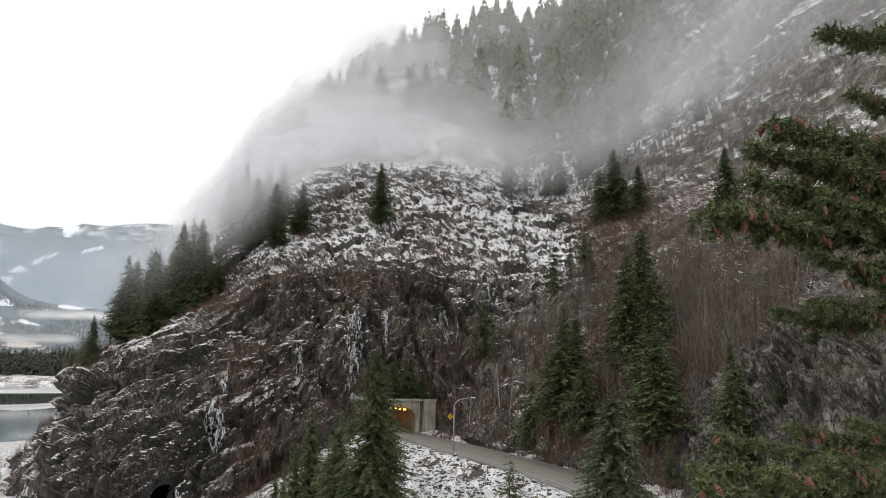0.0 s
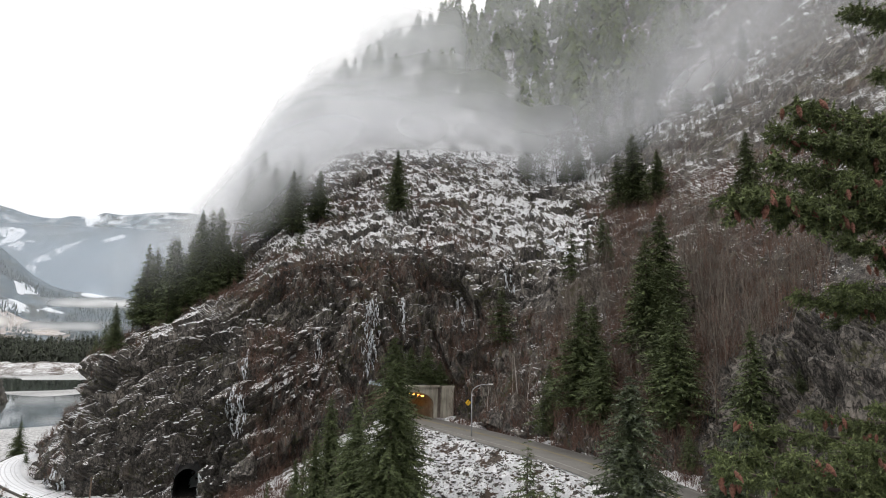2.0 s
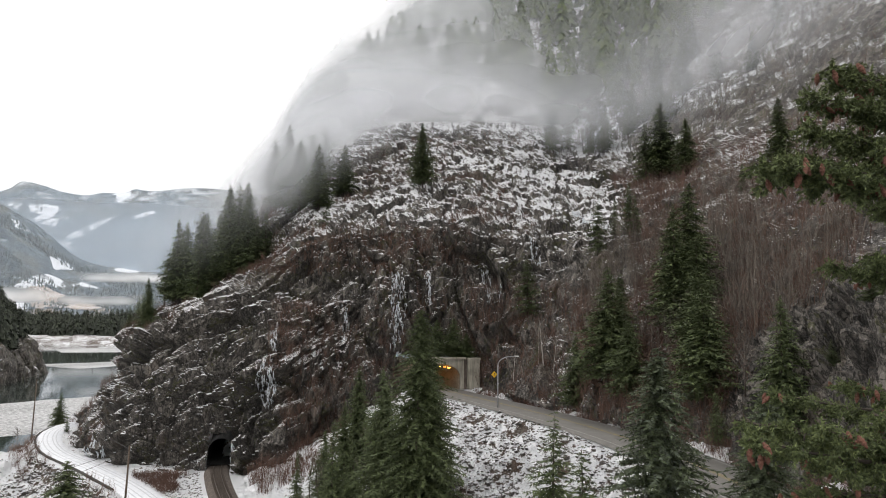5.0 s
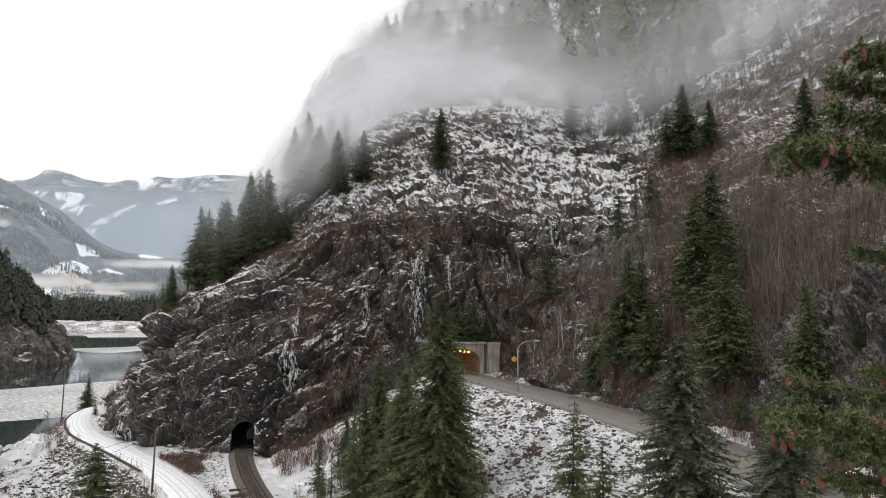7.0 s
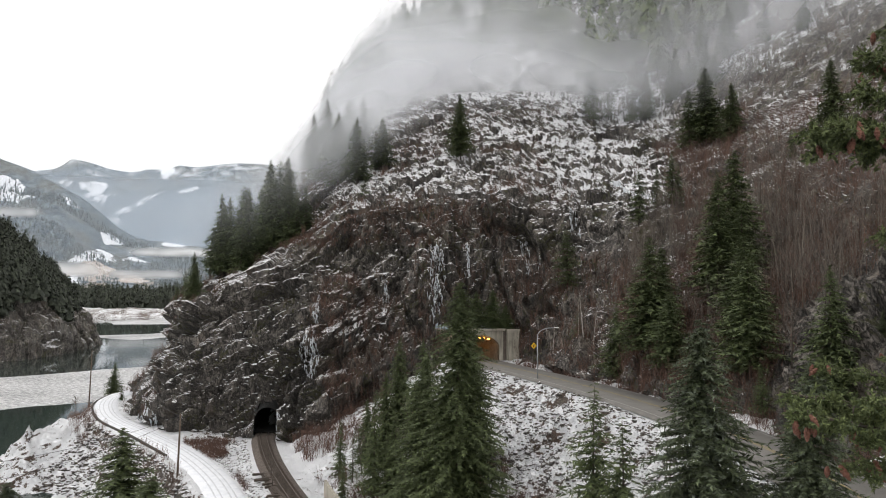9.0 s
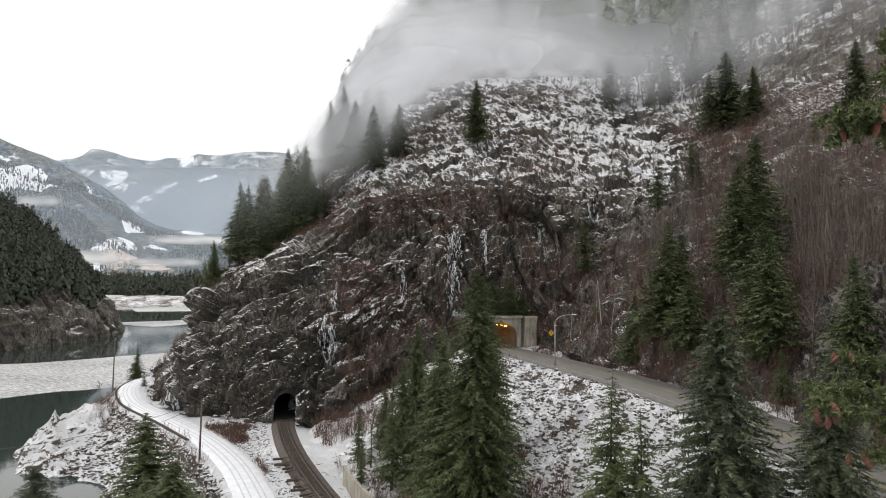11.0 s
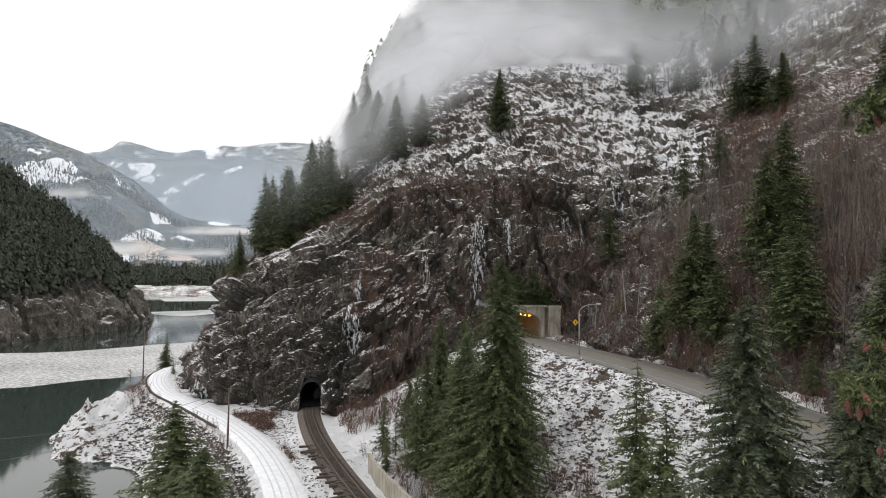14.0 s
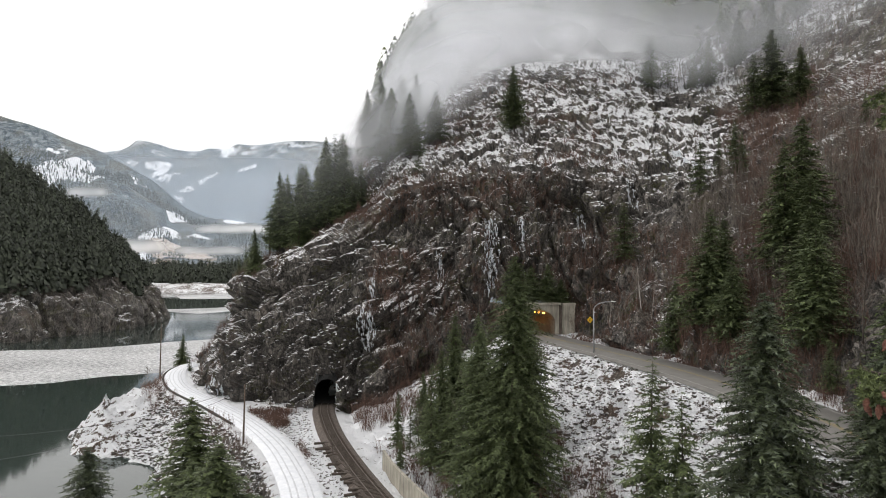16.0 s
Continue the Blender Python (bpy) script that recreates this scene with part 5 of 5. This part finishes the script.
near_fir = empty("near_fir", "green fir bearing reddish-brown cones, close to the camera", "tree")
TRUNK_X, TRUNK_Y = 7.2, 5.7
near_fir.matrix_basis = pose(TRUNK_X, TRUNK_Y, land_z(TRUNK_X, TRUNK_Y) - 0.3)
FIR_BASE = land_z(TRUNK_X, TRUNK_Y) - 0.3
s = Soup()
s.tube([(0, 0, 0), (0.05, 0, 15), (0, 0.05, 30), (0, 0, 37), (0, 0, 42)], [0.36, 0.28, 0.17, 0.1, 0.02], 12)
part("trunk", s.mesh("trunk", True), BARK, near_fir)
BOUGH_LENGTHS = (2.4, 2.9, 2.7, 3.2)
BOUGHS = [bough_mesh(400 + k, l) for k, l in enumerate(BOUGH_LENGTHS)]
CONES = cone_mesh()
bough_rng = random.Random(77)


def bough(kind, rise, tip, cones=8):
    """A bough that ends at tip and leaves the trunk so much higher; cones hang in clusters near its end."""
    wood, needles, tips = BOUGHS[kind]
    dx, dy = tip[0] - TRUNK_X, tip[1] - TRUNK_Y
    reach = math.hypot(dx, dy)
    size = math.hypot(reach, rise) / BOUGH_LENGTHS[kind]
    ob = part("bough", wood, BARK, near_fir)
    ob.matrix_basis = pose(0, 0, tip[2] + rise - FIR_BASE, 0, math.degrees(math.atan2(rise, reach)), math.degrees(math.atan2(dy, dx))) @ Matrix.Scale(size, 4)
    part("needles", needles, NEEDLE, ob)
    outer = [p for p in tips if p[0] > 0.45 * BOUGH_LENGTHS[kind]]
    for k in range(cones):
        c = part("cone", CONES, CONE, ob)
        if k % 4 == 0:
            p = bough_rng.choice(outer)
        c.matrix_basis = pose(p[0] + bough_rng.uniform(-0.13, 0.13), p[1] + bough_rng.uniform(-0.1, 0.1), p[2] + bough_rng.uniform(-0.03, 0.05), bough_rng.uniform(-35, 35), bough_rng.uniform(-35, 35)) @ Matrix.Scale(bough_rng.uniform(0.85, 1.2), 4)


# upper boughs
for row in [(0, 0.95, (4.96, 5.24, 47.24), 6), (1, 0.5, (5.06, 5.13, 46.55), 14), (2, 0.45, (4.07, 5.01, 46.08), 16), (3, 0.7, (3.83, 4.8, 45.77), 14), (0, 0.5, (4.5, 5.3, 46.2), 10),
            (1, 0.6, (3.76, 4.97, 45.5), 22), (2, 0.75, (3.32, 4.91, 45.15), 18), (3, 0.85, (3.45, 4.6, 45.12), 14), (0, 0.5, (4.23, 4.83, 45.72), 14), (1, 0.6, (4.25, 4.7, 45.3), 12), (2, 0.45, (5.0, 5.16, 45.25), 12),
            (3, 0.5, (4.6, 5.4, 45.6), 10), (0, 0.7, (3.9, 5.2, 45.3), 10)]:
    bough(*row)
# middle boughs
for row in [(3, 0.5, (4.36, 4.75, 44.84), 16), (1, 0.5, (4.38, 5.54, 44.42), 12), (2, 0.55, (4.4, 5.02, 44.48), 12), (0, 0.5, (4.9, 5.0, 44.75), 12)]:
    bough(*row)
# lower boughs
for row in [(2, 0.3, (3.35, 5.27, 43.02), 16), (3, 0.2, (3.9, 5.53, 43.24), 16), (0, 0.2, (4.69, 5.77, 43.34), 12), (1, 0.2, (4.9, 5.29, 43.44), 14), (3, 0.1, (3.27, 4.89, 42.92), 14), (1, 0.2, (3.75, 4.98, 43.02), 14),
            (2, 0.2, (4.36, 5.04, 43.14), 14), (0, 0.3, (3.9, 5.2, 42.5), 10), (3, 0.3, (4.3, 5.6, 42.6), 10), (1, 0.3, (4.6, 5.0, 42.2), 10), (2, 0.4, (4.2, 5.4, 41.9), 8), (0, 0.4, (4.8, 5.6, 41.6), 8),
            (1, 0.4, (9.6, 6.6, 44.4), 4), (0, 0.5, (8.6, 3.4, 43.2), 4), (2, 0.5, (8.4, 8.4, 45.4), 4)]:
    bough(*row)


# ---- fog ----
def mat_fog(name, thick, low, high, scale, seed, color=(0.9, 0.92, 0.96), wide=0.0):
    n = Nodes(name)
    co = n.node("ShaderNodeTexCoord").outputs["Object"]
    z = n.node("ShaderNodeSeparateXYZ", Vector=co).outputs["Z"]
    mp_ = n.node("ShaderNodeMapping", Vector=co)
    mp_.inputs["Location"].default_value = (seed * 13.1, seed * 7.7, seed * 3.3)
    mp_.inputs["Scale"].default_value = (1, 0.05, 0.12) if not wide else (1, 1, wide)
    cl = n.node("ShaderNodeTexNoise", Vector=mp_.outputs["Vector"], Scale=scale, Detail=1.5, Roughness=0.4).outputs["Fac"]
    lift = n.math("ADD", z, n.math("MULTIPLY", n.math("SUBTRACT", cl, 0.5), (high - low) * 1.6))
    m = n.node("ShaderNodeMapRange")
    m.interpolation_type = "SMOOTHERSTEP"
    for key, value in (("Value", lift), ("From Min", low), ("From Max", high)):
        n.put(m, key, value)
    hold = n.node("ShaderNodeAttribute")
    hold.attribute_name = "veil"
    a = n.math("MULTIPLY", n.math("MULTIPLY", m.outputs[0], hold.outputs["Fac"]), n.node("ShaderNodeMapRange", **{"Value": cl, "From_Min": 0.3, "From_Max": 0.62, "To_Min": thick * 0.62, "To_Max": thick}).outputs[0])
    d = n.node("ShaderNodeBsdfDiffuse", Color=(*color, 1))
    t = n.node("ShaderNodeBsdfTranslucent", Color=(*color, 1))
    both = n.node("ShaderNodeMixShader", **{"0": 0.5, "1": d.outputs[0], "2": t.outputs[0]})
    clear = n.node("ShaderNodeBsdfTransparent")
    mixed = n.node("ShaderNodeMixShader", **{"0": a, "1": clear.outputs[0], "2": both.outputs[0]})
    n.t.links.new(mixed.outputs[0], n.out.inputs["Surface"])
    return n.mat


FOGS = []


def set_density(me, values):
    me.attributes.new("veil", "FLOAT", "POINT").data.foreach_set("value", np.asarray(values, np.float32).ravel())


def fog_sheet(y, k, height, west=-70):
    """A soft curtain of fog that hugs the slope along one line of the plan."""
    x = np.linspace(west, 330, 110)
    floor_z = np.array([land_z(float(a), y) for a in x])
    for _ in range(6):
        floor_z[1:-1] = 0.25 * floor_z[:-2] + 0.5 * floor_z[1:-1] + 0.25 * floor_z[2:]
    r = np.linspace(0, 1, 20)
    z = floor_z[:, None] + height * r[None, :]
    xx = np.repeat(x[:, None], 20, 1)
    p = np.stack([xx, y + 3.0 * np.sin(xx * 0.06 + k), z], -1)
    start = np.interp(xx, (-40, -12, 20, 48, 80, 120, 220), (54, 70, 98, 103, 94, 100, 120)) + 8 * fbm(p * np.array((0.03, 0.03, 0.0)) + 0.5, 3, 90)
    much = np.interp(xx, (-30, 10, 34, 62, 100, 180, 320), (1.0, 1.0, 0.88, 0.62, 0.5, 0.45, 0.4))
    much = much * (1 + 0.35 * ease(290, 360, p[..., 1]) * ease(130, 60, xx))
    billow = 0.85 + 0.55 * fbm(p * np.array((0.02, 0.01, 0.008)), 3, 130, 0.5)
    veil = np.clip(much * billow, 0.1, 1.6) * ease(0, 0.28, r)[None, :] * ease(1.0, 0.4, r)[None, :] * ease(0, 1, (z - start) / 34) * ease(west, west + 24, xx) * ease(330, 260, xx)
    f = grid_faces(110, 20)
    f = f[(veil.ravel()[f] > 0.004).any(1)]
    if not len(f):
        return
    me = mesh_from("fog_bank", p.reshape(-1, 3), f, True)
    set_density(me, veil)
    FOGS.append(thing("fog_bank", me, FOG_MATS[k % 3], "drifting pale fog hanging on the mountain", "fog", "fog banks", "stuff"))


FOG_MATS = [mat_fog("mountain_fog_" + "abc"[k], 0.5, -900, -800, 0.016, k + 1) for k in range(3)]
for k, y in enumerate((184, 194, 205, 217, 231, 247, 265, 288, 320, 362, 408, 455)):
    fog_sheet(y, k, 34 + 0.13 * (y - 184))


for k, y in enumerate((96, 116, 136, 156, 172)):
    fog_sheet(y, k, 40, 92)


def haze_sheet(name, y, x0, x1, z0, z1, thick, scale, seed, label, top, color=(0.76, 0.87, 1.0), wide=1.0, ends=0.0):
    """A tinted see-through sheet across the valley, standing for haze; thins out upwards."""
    x, z = np.meshgrid(np.linspace(x0, x1, 40), np.linspace(z0, z1, 24), indexing="ij")
    yy = y + 0.00008 * (x - (x0 + x1) / 2) ** 2
    me = grid_mesh(name, np.stack([x, yy, z], -1))
    t = (z - z0) / (z1 - z0)
    u = (x - x0) / (x1 - x0)
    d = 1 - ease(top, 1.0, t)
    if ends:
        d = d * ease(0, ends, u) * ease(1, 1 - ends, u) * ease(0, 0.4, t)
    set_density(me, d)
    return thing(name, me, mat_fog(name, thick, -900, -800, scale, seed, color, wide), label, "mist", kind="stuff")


# the far slopes' blue distance haze is put into two tinted sheets
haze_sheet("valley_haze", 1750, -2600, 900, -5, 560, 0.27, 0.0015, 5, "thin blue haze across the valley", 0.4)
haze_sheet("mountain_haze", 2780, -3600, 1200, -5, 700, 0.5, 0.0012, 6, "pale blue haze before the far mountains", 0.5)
WHITE = (0.95, 0.95, 0.95)
for row in [(1640, -650, -380, 118, 150, 1.0), (1500, -640, -430, 62, 92, 0.8), (1450, -800, -590, 60, 110, 0.9), (1640, -960, -820, 205, 245, 0.6)]:
    haze_sheet("mist_strip", *row[:5], row[5], 0.012, 7, "low white mist strip above the valley floor", 0.45, WHITE, 2.5, 0.3)


def motions():
    for k, ob in enumerate(FOGS):
        reach = 4 + (k % 3)
        walk(ob, [(0.0, pose(-reach, 0, 0)), (8.0, pose(0, 0, 0.3)), (16.0, pose(reach, 0, 0.6))])


motions()
